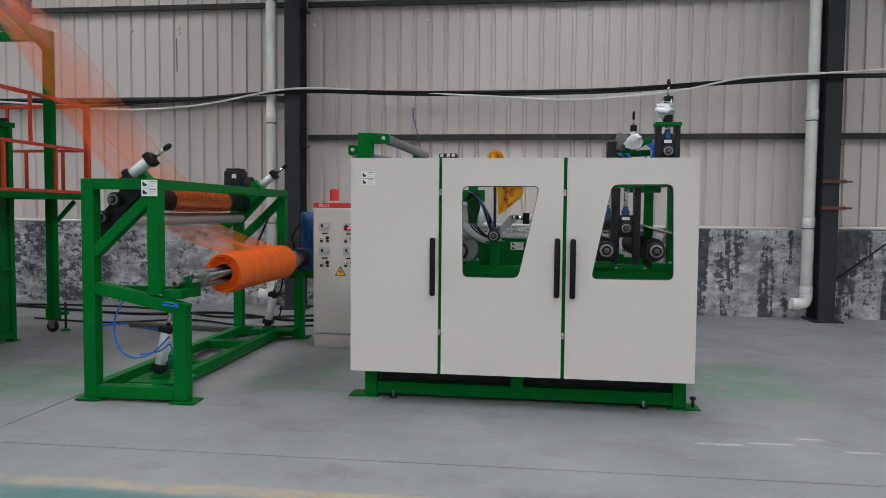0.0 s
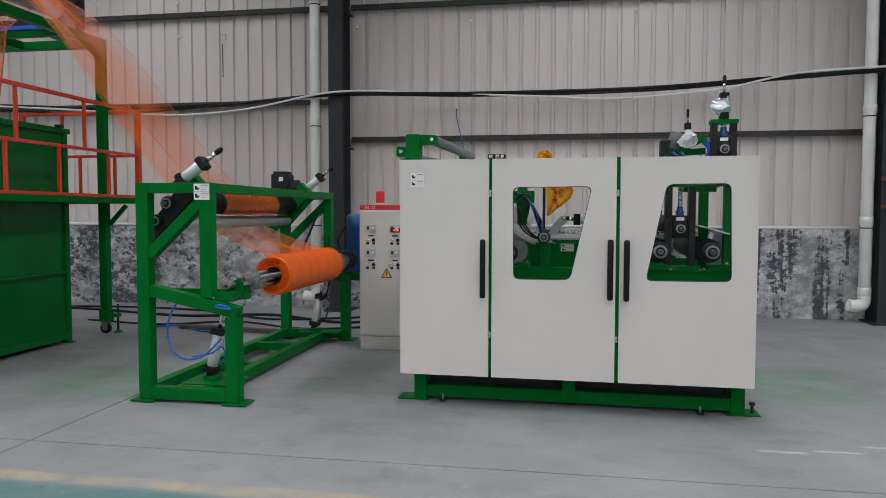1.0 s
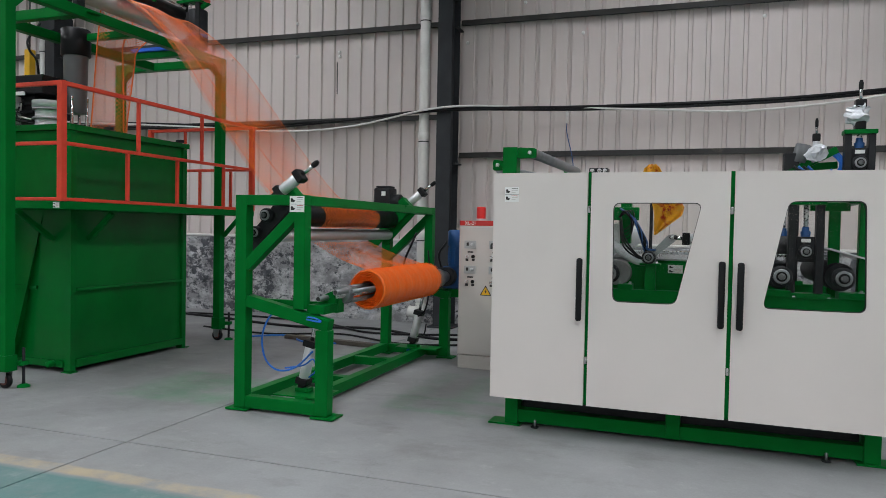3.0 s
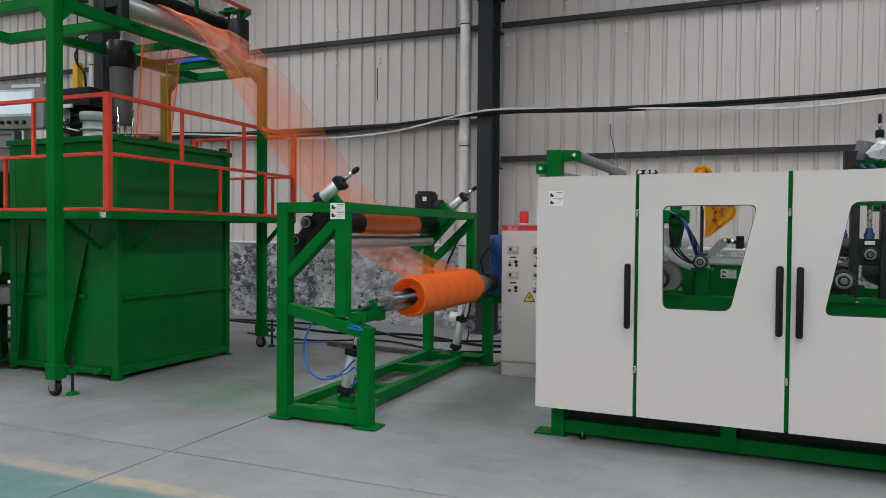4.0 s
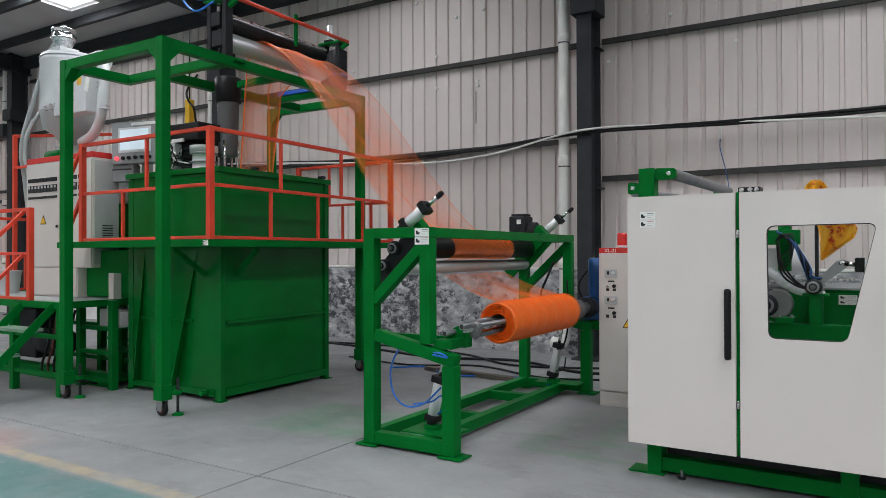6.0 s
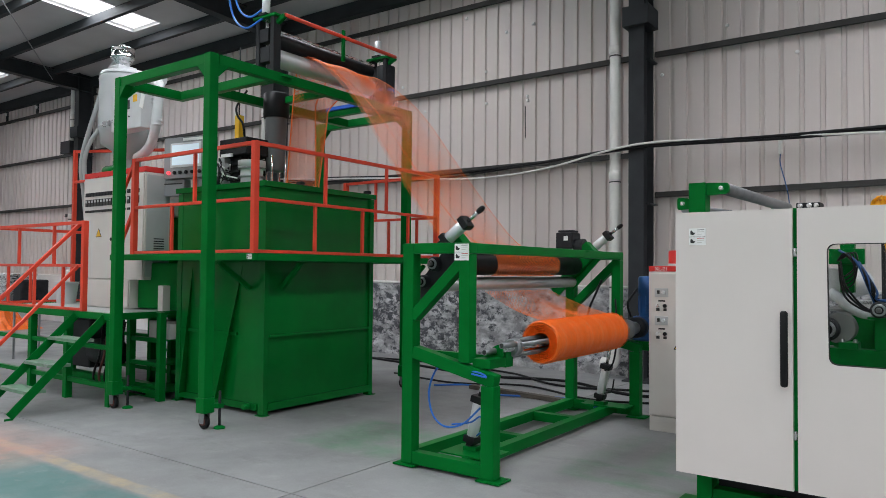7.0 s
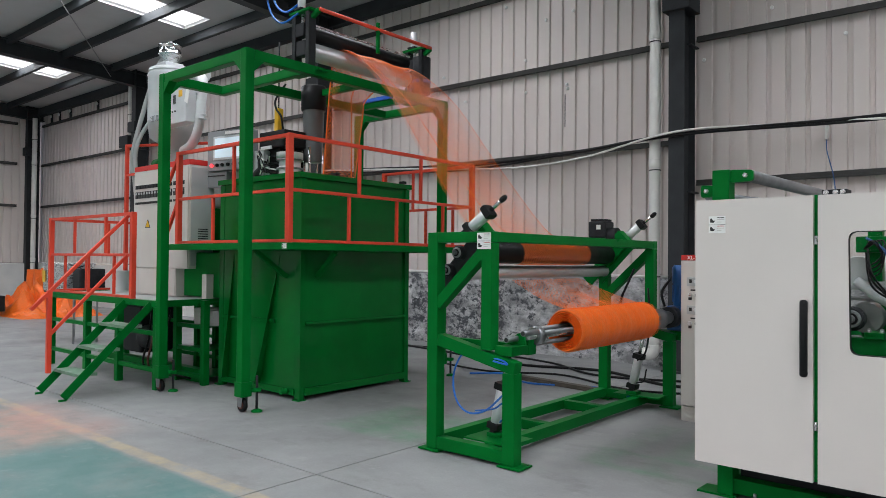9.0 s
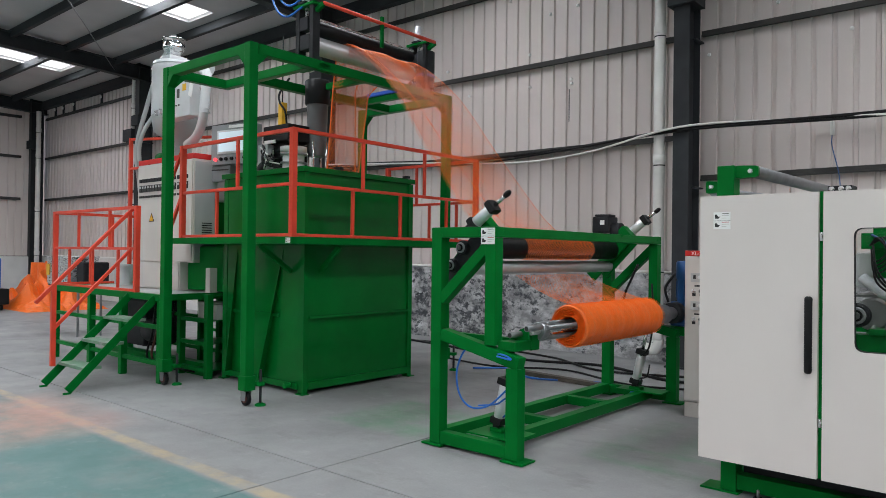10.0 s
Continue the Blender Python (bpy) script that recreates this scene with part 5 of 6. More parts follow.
# up-run: tube of net from the die
def up_front(u, v):
    w = 0.25 + 0.05 * v + 0.20 * max(0, v - 0.72) / 0.28
    yc = 6.52 + 0.08 * v + 0.22 * max(0, v - 0.72) / 0.28
    return (-6.05 + 0.21 * math.sin(math.pi * u) * (1 - v) + 0.10 * v, yc - w + 2 * w * u, 2.47 + 1.45 * v)


def up_back(u, v):
    p = V(up_front(u, v))
    p.x = -6.05 - 0.21 * math.sin(math.pi * u) * (1 - v) + 0.10 * v
    return p


part("up_net", lattice(bmesh.new(), up_front, 22, 60, 0.0019), ORANGE, L)
part("up_net", lattice(bmesh.new(), up_back, 22, 60, 0.0016), ORANGE, L)
for u in (0.0, 0.52, 1.0):
    part("net_selvedge", hose(None, [up_front(u, k / 10) for k in range(11)], 0.008, 5, 3), ORANGE, L, "thick orange selvedge strand")


def over(u, v):
    a = radians(150 - 175 * v)
    return (-5.85 + 0.112 * math.cos(a), 6.32 + 1.02 * u, 3.88 + 0.115 * math.sin(a))


part("wrapped_net", lattice(bmesh.new(), over, 60, 18, 0.0012), ORANGE, L)

# ---- cooling tank and tower ----
T = thing("cooling_tank", (-6.31, 6.47, 0), "tall glossy green sheet steel cooling tank", "tank")
tx0, tx1, ty0, ty1, tz = -7.15, -5.65, 5.62, 7.31, 2.472
part("tank_shell", bx(None, tx0, tx1, ty0, ty1, 0.05, tz - 0.06, 0.006), GREEN_TANK, T)
part("tank_rim", bx(None, tx0 - 0.04, tx1 + 0.04, ty0 - 0.04, ty0 + 0.03, tz - 0.06, tz, 0.005), GREEN_TANK, T)
part("tank_rim", bx(None, tx0 - 0.04, tx1 + 0.04, ty1 - 0.03, ty1 + 0.04, tz - 0.06, tz, 0.005), GREEN_TANK, T)
part("tank_rim", bx(None, tx1 - 0.03, tx1 + 0.042, ty0 + 0.031, ty1 - 0.031, tz - 0.062, tz - 0.001, 0.005), GREEN_TANK, T)
part("tank_rim", bx(None, tx0 - 0.042, tx0 + 0.03, ty0 + 0.031, ty1 - 0.031, tz - 0.062, tz - 0.001, 0.005), GREEN_TANK, T)
part("tank_top", bx(None, tx0, tx1, ty0, ty1, tz - 0.058, tz - 0.035, 0.003), GREEN_TANK, T)
for x, y in ((tx0, ty0), (tx1, ty0), (tx1, ty1), (tx0, ty1)):
    sx, sy = (-1 if x == tx0 else 1), (-1 if y == ty0 else 1)
    part("corner_angle", bx(None, x - sx * 0.06, x + sx * 0.03, y - sy * 0.06, y + sy * 0.008, 0.012, tz - 0.064, 0.004), GREEN_TANK, T)
    part("tank_foot", bx(None, x - sx * 0.06, x + sx * 0.06, y - sy * 0.06, y + sy * 0.04, 0.0, 0.012, 0.003), GREEN_TANK, T)
part("side_ledge", bx(None, tx1 + 0.001, tx1 + 0.05, ty0 + 0.06, ty1 - 0.06, 0.815, 0.845, 0.004), GREEN_TANK, T)
part("bottom_rim", bx(None, tx1 + 0.001, tx1 + 0.05, ty0 + 0.052, ty1 - 0.052, 0.05, 0.13, 0.004), GREEN_TANK, T)
part("bottom_rim", bx(None, tx0 + 0.052, tx1 - 0.052, ty0 - 0.03, ty0 - 0.001, 0.05, 0.12, 0.004), GREEN_TANK, T)
part("front_ledge", bx(None, tx0 + 0.06, tx1 - 0.4, ty0 - 0.03, ty0 - 0.001, 0.815, 0.855, 0.004), GREEN_TANK, T)
for x0, x1 in ((-6.99, -6.89), (-6.34, -6.0)):
    bm = bmesh.new()
    pts = [(x0, ty0 - 0.002, 0.12), (x0 + 0.06, ty0 - 0.13, 0.12), (x1, ty0 - 0.002, 1.58), (x0 + 0.012, ty0 - 0.002, 0.12), (x0 + 0.072, ty0 - 0.13, 0.12), (x1 + 0.012, ty0 - 0.002, 1.58)]
    vv = [bm.verts.new(p) for p in pts]
    for f in ((0, 1, 2), (3, 5, 4), (0, 3, 4, 1), (1, 4, 5, 2), (0, 2, 5, 3)):
        bm.faces.new([vv[i] for i in f])
    bmesh.ops.recalc_face_normals(bm, faces=bm.faces[:])
    part("tapered_fin", bm, GREEN_TANK, T)
part("drain_pipe", rod(None, (-5.80, ty0 - 0.04, 0.09), (-5.80, ty0 - 0.12, 0.09), 0.03, 14), GREEN, T)
for y in (6.1, 7.2):
    part("rim_clamp", bx(None, tx1 - 0.02, tx1 + 0.06, y - 0.03, y + 0.03, tz + 0.001, tz + 0.035, 0.006), DARK, T)

# portal on castors
G = thing("portal_frame", (-6.3, 6.4, 0), "green box-section portal frame on swivel castors over the tank", "frame")
PX, PY = (-7.22, -5.605), (4.90, 7.93)
for x in PX:
    for y in PY:
        front = y < 6
        pst = part("portal_post", bx(None, x - 0.05, x + 0.05, y - 0.05, y + 0.05, 0.27 if not front else 0.17, 3.635, 0.008), GREEN, G)
        part("post_shoe", bx(None, x - 0.062, x + 0.062, y - 0.062, y + 0.062, 0.155, 0.30, 0.006), GREEN, pst)
        wx, wz = x - 0.01, 0.07
        wh = part("castor_wheel", lathe(None, (wx, y - 0.02, wz), (wx, y + 0.02, wz), ((0, 0.058), (0.1, 0.07), (0.9, 0.07), (1, 0.058)), 22), BLACK, G, "black castor wheel with a brown rim")
        part("wheel_hub", rod(None, (wx, y - 0.026, wz), (wx, y + 0.026, wz), 0.042, 18), RUST, wh)
        part("castor_fork", slab(None, [rounded([(wx - 0.03, wz - 0.02), (wx + 0.03, wz - 0.02), (wx + 0.045, 0.155), (wx - 0.045, 0.155)], 0.012, 3)], y - 0.036, y - 0.030), GALV, wh)
        part("castor_fork", slab(None, [rounded([(wx - 0.03, wz - 0.02), (wx + 0.03, wz - 0.02), (wx + 0.045, 0.155), (wx - 0.045, 0.155)], 0.012, 3)], y + 0.030, y + 0.036), GALV, wh)
        jx, jy = x + 0.09, y + 0.10
        jk = part("jack_screw", rod(None, (jx, jy, 0.012), (jx, jy, 0.36), 0.014, 10), DARK, G)
        part("jack_pad", lathe(None, (jx, jy, 0.0), (jx, jy, 0.03), ((0, 0.055), (0.5, 0.055), (1, 0.025)), 18), GREEN, jk)
        part("jack_lug", bx(None, x + 0.03, jx + 0.03, y + 0.051, jy + 0.03, 0.20, 0.24, 0.004), GREEN, jk)
zt = (3.53, 3.635)
part("top_beam", bx(None, PX[0] + 0.051, PX[1] - 0.051, 4.862, 4.958, zt[0], zt[1] - 0.002, 0.008), GREEN, G)
part("top_beam", bx(None, PX[1] - 0.048, PX[1] + 0.048, 4.961, 7.879, zt[0], zt[1] - 0.002, 0.008), GREEN, G)
part("top_beam", bx(None, PX[0] - 0.048, PX[0] + 0.048, 4.961, 5.61, zt[0], zt[1] - 0.002, 0.008), GREEN, G)
part("top_beam", bx(None, PX[0] - 0.048, PX[1] - 0.05, 5.612, 5.70, zt[0] + 0.002, zt[1] - 0.003, 0.008), GREEN, G)
part("top_beam", bx(None, -6.72, -6.62, 5.702, 7.879, zt[0], zt[1] - 0.002, 0.008), GREEN, G)
part("top_beam", bx(None, PX[0] + 0.051, PX[1] - 0.051, 7.882, 7.978, zt[0], zt[1] - 0.002, 0.008), GREEN, G)
part("cross_beam", bx(None, -6.615, PX[1] - 0.05, 6.42, 6.50, 3.535, 3.61, 0.006), GREEN, G)
part("cross_beam", bx(None, -6.615, PX[1] - 0.05, 7.30, 7.38, 3.535, 3.61, 0.006), GREEN, G)
part("cable_trough", bx(None, -6.45, -5.85, 7.28, 7.40, 3.612, 3.66, 0.006), BLUEBOX, G, "bright blue cable trough")
for x, y, dx, dy in ((PX[1], PY[0], -1, 0), (PX[1], PY[0], 0, 1), (PX[0], PY[0], 1, 0), (PX[0], PY[0], 0, 1), (PX[1], PY[1], 0, -1), (PX[1], PY[1], -1, 0), (PX[0], PY[1], 1, 0)):
    bm = bmesh.new()
    a, c, w = 0.05, 0.17, 0.046
    n = V((-dy, dx, 0)) * w
    d0 = V((dx, dy, 0))
    o0 = V((x, y, 3.53))
    tri3 = [o0 + d0 * a, o0 + d0 * c, o0 + d0 * a - V((0, 0, c - a))]
    lo = [bm.verts.new(p - n) for p in tri3]
    hi = [bm.verts.new(p + n) for p in tri3]
    bm.faces.new(lo), bm.faces.new(hi[::-1])
    for i in range(3):
        bm.faces.new((lo[i], hi[i], hi[(i + 1) % 3], lo[(i + 1) % 3]))
    bmesh.ops.recalc_face_normals(bm, faces=bm.faces[:])
    part("corner_gusset", bm, GREEN, G)

# work platform round the tank
F = thing("work_platform", (-6.25, 6.65, 1.6), "green steel work platform round the tank", "platform")
dx0, dx1, dy0, dy1 = -7.28, -5.25, 5.15, 8.18
dz = (1.622, 1.692)
part("edge_beam", bx(None, -7.84, dx1, dy0, dy0 + 0.06, dz[0], dz[1], 0.005), GREEN, F)
part("edge_beam", bx(None, dx1 - 0.06, dx1, dy0 + 0.061, dy1, dz[0], dz[1], 0.005), GREEN, F)
part("edge_beam", bx(None, dx0, dx1 - 0.061, dy1 - 0.06, dy1, dz[0], dz[1], 0.005), GREEN, F)
part("edge_beam", bx(None, dx0, dx0 + 0.06, dy0 + 0.061, dy1 - 0.061, dz[0], dz[1], 0.005), GREEN, F)
part("deck_plate", bx(None, dx0 + 0.061, dx1 - 0.061, dy0 + 0.061, ty0 - 0.01, dz[1] - 0.012, dz[1] - 0.004, 0.002), GREEN, F)
part("deck_plate", bx(None, tx1 + 0.01, dx1 - 0.061, ty0 - 0.008, dy1 - 0.061, dz[1] - 0.012, dz[1] - 0.004, 0.002), GREEN, F)
part("deck_plate", bx(None, dx0 + 0.061, tx1 + 0.008, ty1 + 0.05, dy1 - 0.061, dz[1] - 0.012, dz[1] - 0.004, 0.002), GREEN, F)
part("deck_plate", bx(None, -7.84, dx0 - 0.001, dy0 + 0.061, 7.2, dz[1] - 0.012, dz[1] - 0.004, 0.002), GREEN, F)
for y in (5.85,):
    part("deck_bracket", bar(None, (dx1 - 0.08, y, 1.60), (tx1 + 0.015, y, 1.33), 0.045, 0.045, (0, 1, 0)), GREEN, F)
for x in (-5.85,):
    part("deck_bracket", bar(None, (x, dy0 + 0.06, 1.60), (x, ty0 - 0.015, 1.33), 0.045, 0.045, (1, 0, 0)), GREEN, F)
part("deck_bracket", bar(None, (dx1 - 0.1, 8.0, 1.60), (PX[1] + 0.055, 7.95, 1.36), 0.045, 0.045, (0, 1, 0)), GREEN, F)
safety_sticker(F, -5.335, -5.262, 5.148, 1.632, 1.684)


def rail_run(parent, p, q, z0, z1, zm, up_at, low_at, t=0.04, ends=(True, True)):
    """Guard rail from p to q: top, middle and bottom rails with balusters set apart above and below."""
    p, q = V((*p, 0)), V((*q, 0))
    side = (q - p).normalized()
    for z, w in ((z1, t), (zm, t * 0.85), (z0 + 0.02, t * 0.8)):
        part("rail", bar(None, p + V((0, 0, z)) + side * t * 0.5, q + V((0, 0, z)) - side * t * 0.5, w, w, (0, 0, 1), 0.005), RED, parent)
    for s in up_at:
        c = p.lerp(q, s)
        part("baluster", bar(None, c + V((0, 0, zm + 0.018)), c + V((0, 0, z1 - 0.021)), t * 0.8, t * 0.8, (1, 0, 0), 0.004), RED, parent)
    for s in low_at:
        c = p.lerp(q, s)
        part("baluster", bar(None, c + V((0, 0, z0 + 0.037)), c + V((0, 0, zm - 0.018)), t * 0.8, t * 0.8, (1, 0, 0), 0.004), RED, parent)
    for s, on in ((0, ends[0]), (1, ends[1])):
        if on:
            c = p.lerp(q, s)
            part("rail_post", bar(None, c + V((0, 0, z0)), c + V((0, 0, z1 + t * 0.5)), t * 1.5, t * 1.5, (1, 0, 0), 0.006), RED, parent)


GR = thing("guard_rail", (-6.25, 5.18, 1.675), "orange-red square-tube guard rail round the work platform", "guard rail")
rail_run(GR, (-5.27, 5.18), (-7.38, 5.18), dz[1], 2.77, 2.225, (0.46,), (0.33, 0.65), ends=(True, True))
rail_run(GR, (-5.27, 5.18), (-5.27, 8.15), dz[1], 2.77, 2.225, (0.32, 0.66), (0.27, 0.52, 0.80), ends=(False, True))
rail_run(GR, (-5.27, 8.15), (-6.9, 8.15), dz[1], 2.77, 2.225, (0.3, 0.65), (0.2, 0.5, 0.8), ends=(False, True))
part("slant_rail", bar(None, (-7.38, 5.18, 2.77), (-7.80, 5.18, 2.20), 0.036, 0.036, (0, 1, 0)), RED, GR)
part("slant_rail", bar(None, (-7.38, 5.18, 2.225), (-7.76, 5.18, 1.66), 0.036, 0.036, (0, 1, 0)), RED, GR)

# haul-off rollers on the portal
Q = thing("haul_off_unit", (-5.85, 6.7, 3.6), "haul-off unit with black and steel rollers and red guard bar", "roller unit")
part("steel_roller", rod(None, (-5.85, 5.90, 3.88), (-5.85, 7.48, 3.88), 0.102, 32, 0.006), ROLLER, Q, "wide bright steel roller")
part("rubber_roller", rod(None, (-5.88, 5.90, 4.09), (-5.88, 7.50, 4.09), 0.085, 30, 0.006), BLACK, Q, "black rubber nip roller")
part("wiper_strip", bx(None, -5.80, -5.785, 5.92, 7.48, 4.15, 4.175, 0.003), STEEL, Q)
for y in (5.80, 7.66):
    for x in (-5.97, -5.73):
        part("stand_cheek", bx(None, x - 0.03, x + 0.03, y - 0.05, y + 0.05, 3.601, 4.28, 0.006), DARK, Q)
    part("stand_foot", bx(None, -6.02, -5.50, y - 0.07, y + 0.07, 3.585, 3.60, 0.004), GREEN, Q)
    part("stand_cap", bx(None, -6.03, -5.67, y - 0.07, y + 0.07, 4.281, 4.31, 0.004), GREEN, Q)
    part("bearing_block", bx(None, -5.93, -5.77, y - 0.045, y + 0.045, 3.80, 3.97, 0.008), DARK, Q)
    part("bearing_block", bx(None, -5.95, -5.80, y - 0.045, y + 0.045, 4.02, 4.17, 0.008), DARK, Q)
    part("lift_screw", rod(None, (-5.87, y, 4.17), (-5.87, y, 4.285), 0.018, 12), STEEL, Q)
    cy = part("lift_cylinder", rod(None, (-5.87, y - 0.02, 4.33), (-5.87, y - 0.02, 4.53), 0.045, 18), ALU, Q, "white lift cylinder")
    part("cylinder_base", bx(None, -5.93, -5.81, y - 0.08, y + 0.04, 4.311, 4.335, 0.004), DARK, cy)
    part("guard_arm", bar(None, (-5.70, y, 4.22), (-5.585, y, 4.27), 0.05, 0.04, (0, 1, 0)), GREEN, Q)
part("drive_drum", rod(None, (-5.80, 7.72, 3.72), (-5.80, 7.72, 4.20), 0.12, 24), DARK, Q, "dark drive drum")
part("drum_ring", rod(None, (-5.80, 7.72, 3.86), (-5.80, 7.72, 3.90), 0.126, 24), BLUE, Q)
part("guard_bar", rod(None, (-5.585, 5.80, 4.28), (-5.585, 7.66, 4.28), 0.022, 12), RED, Q, "red guard bar")
part("guard_bracket", bx(None, -5.60, -5.57, 6.68, 6.72, 3.99, 4.36, 0.004), GREEN, Q)
part("air_hose", hose(None, [(-5.86, 5.76, 4.40), (-6.05, 5.7, 4.32), (-6.2, 5.66, 4.45), (-6.25, 5.65, 4.75), (-6.2, 5.7, 5.0)], 0.012, 7, 8), HOSE, Q)
part("air_hose", hose(None, [(-5.87, 5.74, 4.28), (-6.1, 5.68, 4.2), (-6.3, 5.66, 4.4), (-6.35, 5.65, 4.8), (-6.25, 5.7, 5.2)], 0.012, 7, 8), HOSE, Q)

# die head and its gear on the tank
D = thing("die_head", (-6.4, 6.4, 2.45), "dark extrusion die head with wiring on the tank top", "die head")
part("base_ring", rod(None, (-6.05, 6.52, 2.42), (-6.05, 6.52, 2.47), 0.28, 28), DARK, D)
part("steel_column", lathe(None, (-6.42, 6.42, 2.72), (-6.42, 6.42, 3.36), ((0, 0.10), (0.1, 0.115), (1, 0.13)), 26), MIDGREY, D, "grey drive column")
part("column_cap", rod(None, (-6.42, 6.42, 3.36), (-6.42, 6.42, 3.66), 0.155, 26, 0.01), BLACK, D, "black motor cap")
for a in range(4):
    t = a * math.pi / 2 + 0.5
    part("tie_rod", rod(None, (-6.42 + 0.12 * math.cos(t), 6.42 + 0.12 * math.sin(t), 2.42), (-6.42 + 0.12 * math.cos(t), 6.42 + 0.12 * math.sin(t), 2.9), 0.017, 10), CHROME, D)
part("black_housing", bx(None, -6.98, -6.60, 6.05, 6.42, 2.44, 2.879, 0.02), BLACK, D, "black motor housing")
for k in range(4):
    part("housing_rib", bx(None, -6.97, -6.61, 6.03, 6.05, 2.50 + 0.09 * k, 2.53 + 0.09 * k, 0.004), DARK, D)
part("heater_body", lathe(None, (-6.44, 6.08, 2.42), (-6.44, 6.08, 2.80), ((0, 0.15), (0.25, 0.15), (0.26, 0.13), (0.8, 0.13), (0.82, 0.16), (1, 0.16)), 24), ALU, D, "bright heater band body")
for z in (2.50, 2.60, 2.70):
    part("heater_band", rod(None, (-6.44, 6.08, z), (-6.44, 6.08, z + 0.02), 0.158, 24), GALV, D)
part("junction_box", bx(None, -7.02, -6.80, 5.96, 6.2, 2.55, 2.86, 0.01), GREYBOX, D)
part("gear_block", bx(None, -6.92, -6.42, 5.98, 6.4, 2.88, 3.08, 0.012), BLACK, D)
part("gear_lid", bx(None, -6.86, -6.66, 5.955, 5.98, 2.86, 2.90, 0.003), PAPER, D)
part("elbow", hose(None, [(-7.0, 6.1, 2.44), (-7.0, 6.0, 2.52), (-6.9, 5.95, 2.58), (-6.8, 6.0, 2.66)], 0.05, 10, 6), DARK, D)
for k in range(9):
    a = 0.7 * k
    part("cable", hose(None, [(-6.68 + 0.14 * math.cos(a), 6.0 - 0.02 * k, 2.55 + 0.05 * (k % 4)), (-6.75 + 0.1 * math.sin(a), 5.90, 2.60 + 0.03 * k), (-6.85, 5.92 + 0.02 * k, 2.72 - 0.03 * (k % 3)), (-6.95 + 0.03 * k, 6.0, 2.50 + 0.04 * k)], 0.009, 6, 6), (BLACK, PVC, BLACK)[k % 3], D)
part("cable", hose(None, [(-6.60, 6.1, 3.06), (-6.58, 6.05, 3.25), (-6.68, 6.05, 3.36), (-6.76, 6.1, 3.5), (-6.7, 6.2, 3.7)], 0.013, 7, 8), BLACK, D)
part("lift_bar", bx(None, -7.03, -6.95, 6.28, 6.36, 3.06, 3.45, 0.006), YELLOW, D, "yellow lifting bar")
part("lift_foot", bx(None, -7.16, -6.88, 6.26, 6.38, 3.03, 3.06, 0.004), YELLOW, D)
part("lift_post", rod(None, (-7.0, 6.32, 2.4), (-7.0, 6.32, 3.03), 0.02, 10), DARK, D)
part("chain", rod(None, (-6.97, 6.30, 3.45), (-6.97, 6.30, 4.3), 0.008, 6), DARK, D)
part("gauge", rod(None, (-6.55, 6.5, 3.06), (-6.55, 6.5, 3.28), 0.03, 12), ALU, D)

# operator panel
H_ = thing("operator_panel", (-7.35, 5.9, 1.67), "tilted grey operator panel with a lit screen and buttons", "control panel", turn=10)
part("panel_post", bx(None, -0.05, 0.05, 0.06, 0.14, 0.0, 1.0, 0.006), GREYBOX, H_)
bm = slab(None, [rounded([(-0.36, 0.97), (0.36, 0.97), (0.36, 1.47), (-0.36, 1.47)], 0.02, 3)], -0.10, 0.06)
pb = part("panel_box", bm, STEELGREY, H_)
part("screen_bezel", bx(None, -0.25, 0.25, -0.108, -0.099, 1.10, 1.40, 0.006), POLY, pb)
part("touch_screen", bx(None, -0.22, 0.22, -0.112, -0.107, 1.13, 1.375, 0), SCREEN, pb, "pale lit touch screen")
part("name_plate", bx(None, -0.05, 0.32, -0.104, -0.099, 1.42, 1.455, 0), PAPER, pb)
for k, (u, mt2) in enumerate(((-0.27, LED), (-0.17, BLACK), (-0.08, BLACK), (0.02, BLACK), (0.12, BLACK), (0.24, BLACK))):
    part("button", rod(None, (u, -0.10, 1.035), (u, -0.13, 1.035), 0.022, 14), mt2, pb)
part("terminal_box", bx(None, -0.44, -0.06, -0.06, 0.05, 0.76, 0.962, 0.008), STEELGREY, pb)
part("terminal_slot", bx(None, -0.41, -0.09, -0.064, -0.059, 0.90, 0.915, 0), INK, pb)

# ---- lower platform, extruder and supply side ----
E_ = thing("extruder_platform", (-8.75, 6.2, 0), "green steel extruder platform on legs", "platform")
ex0, ex1, ey0, ey1, ez = -10.40, -7.30, 4.87, 7.4, 1.03
part("edge_beam", bx(None, ex0, ex1, ey0, ey0 + 0.07, ez - 0.075, ez, 0.005), GREEN, E_)
part("edge_beam", bx(None, ex0, ex1, ey1 - 0.07, ey1, ez - 0.075, ez, 0.005), GREEN, E_)
part("edge_beam", bx(None, ex0, ex0 + 0.07, ey0 + 0.071, ey1 - 0.071, ez - 0.075, ez, 0.005), GREEN, E_)
part("edge_beam", bx(None, ex1 - 0.07, ex1, ey0 + 0.071, ey1 - 0.071, ez - 0.075, ez, 0.005), GREEN, E_)
part("deck_plate", bx(None, ex0 + 0.071, ex1 - 0.071, ey0 + 0.071, ey1 - 0.071, ez - 0.02, ez - 0.006, 0.002), GREYBOX, E_)
for x in (ex0 + 0.05, -9.2, -8.3, ex1 - 0.05):
    for y in (ey0 + 0.05, 6.0, ey1 - 0.05):
        part("leg", bx(None, x - 0.04, x + 0.04, y - 0.04, y + 0.04, 0.0, ez - 0.076, 0.005), GREEN, E_)
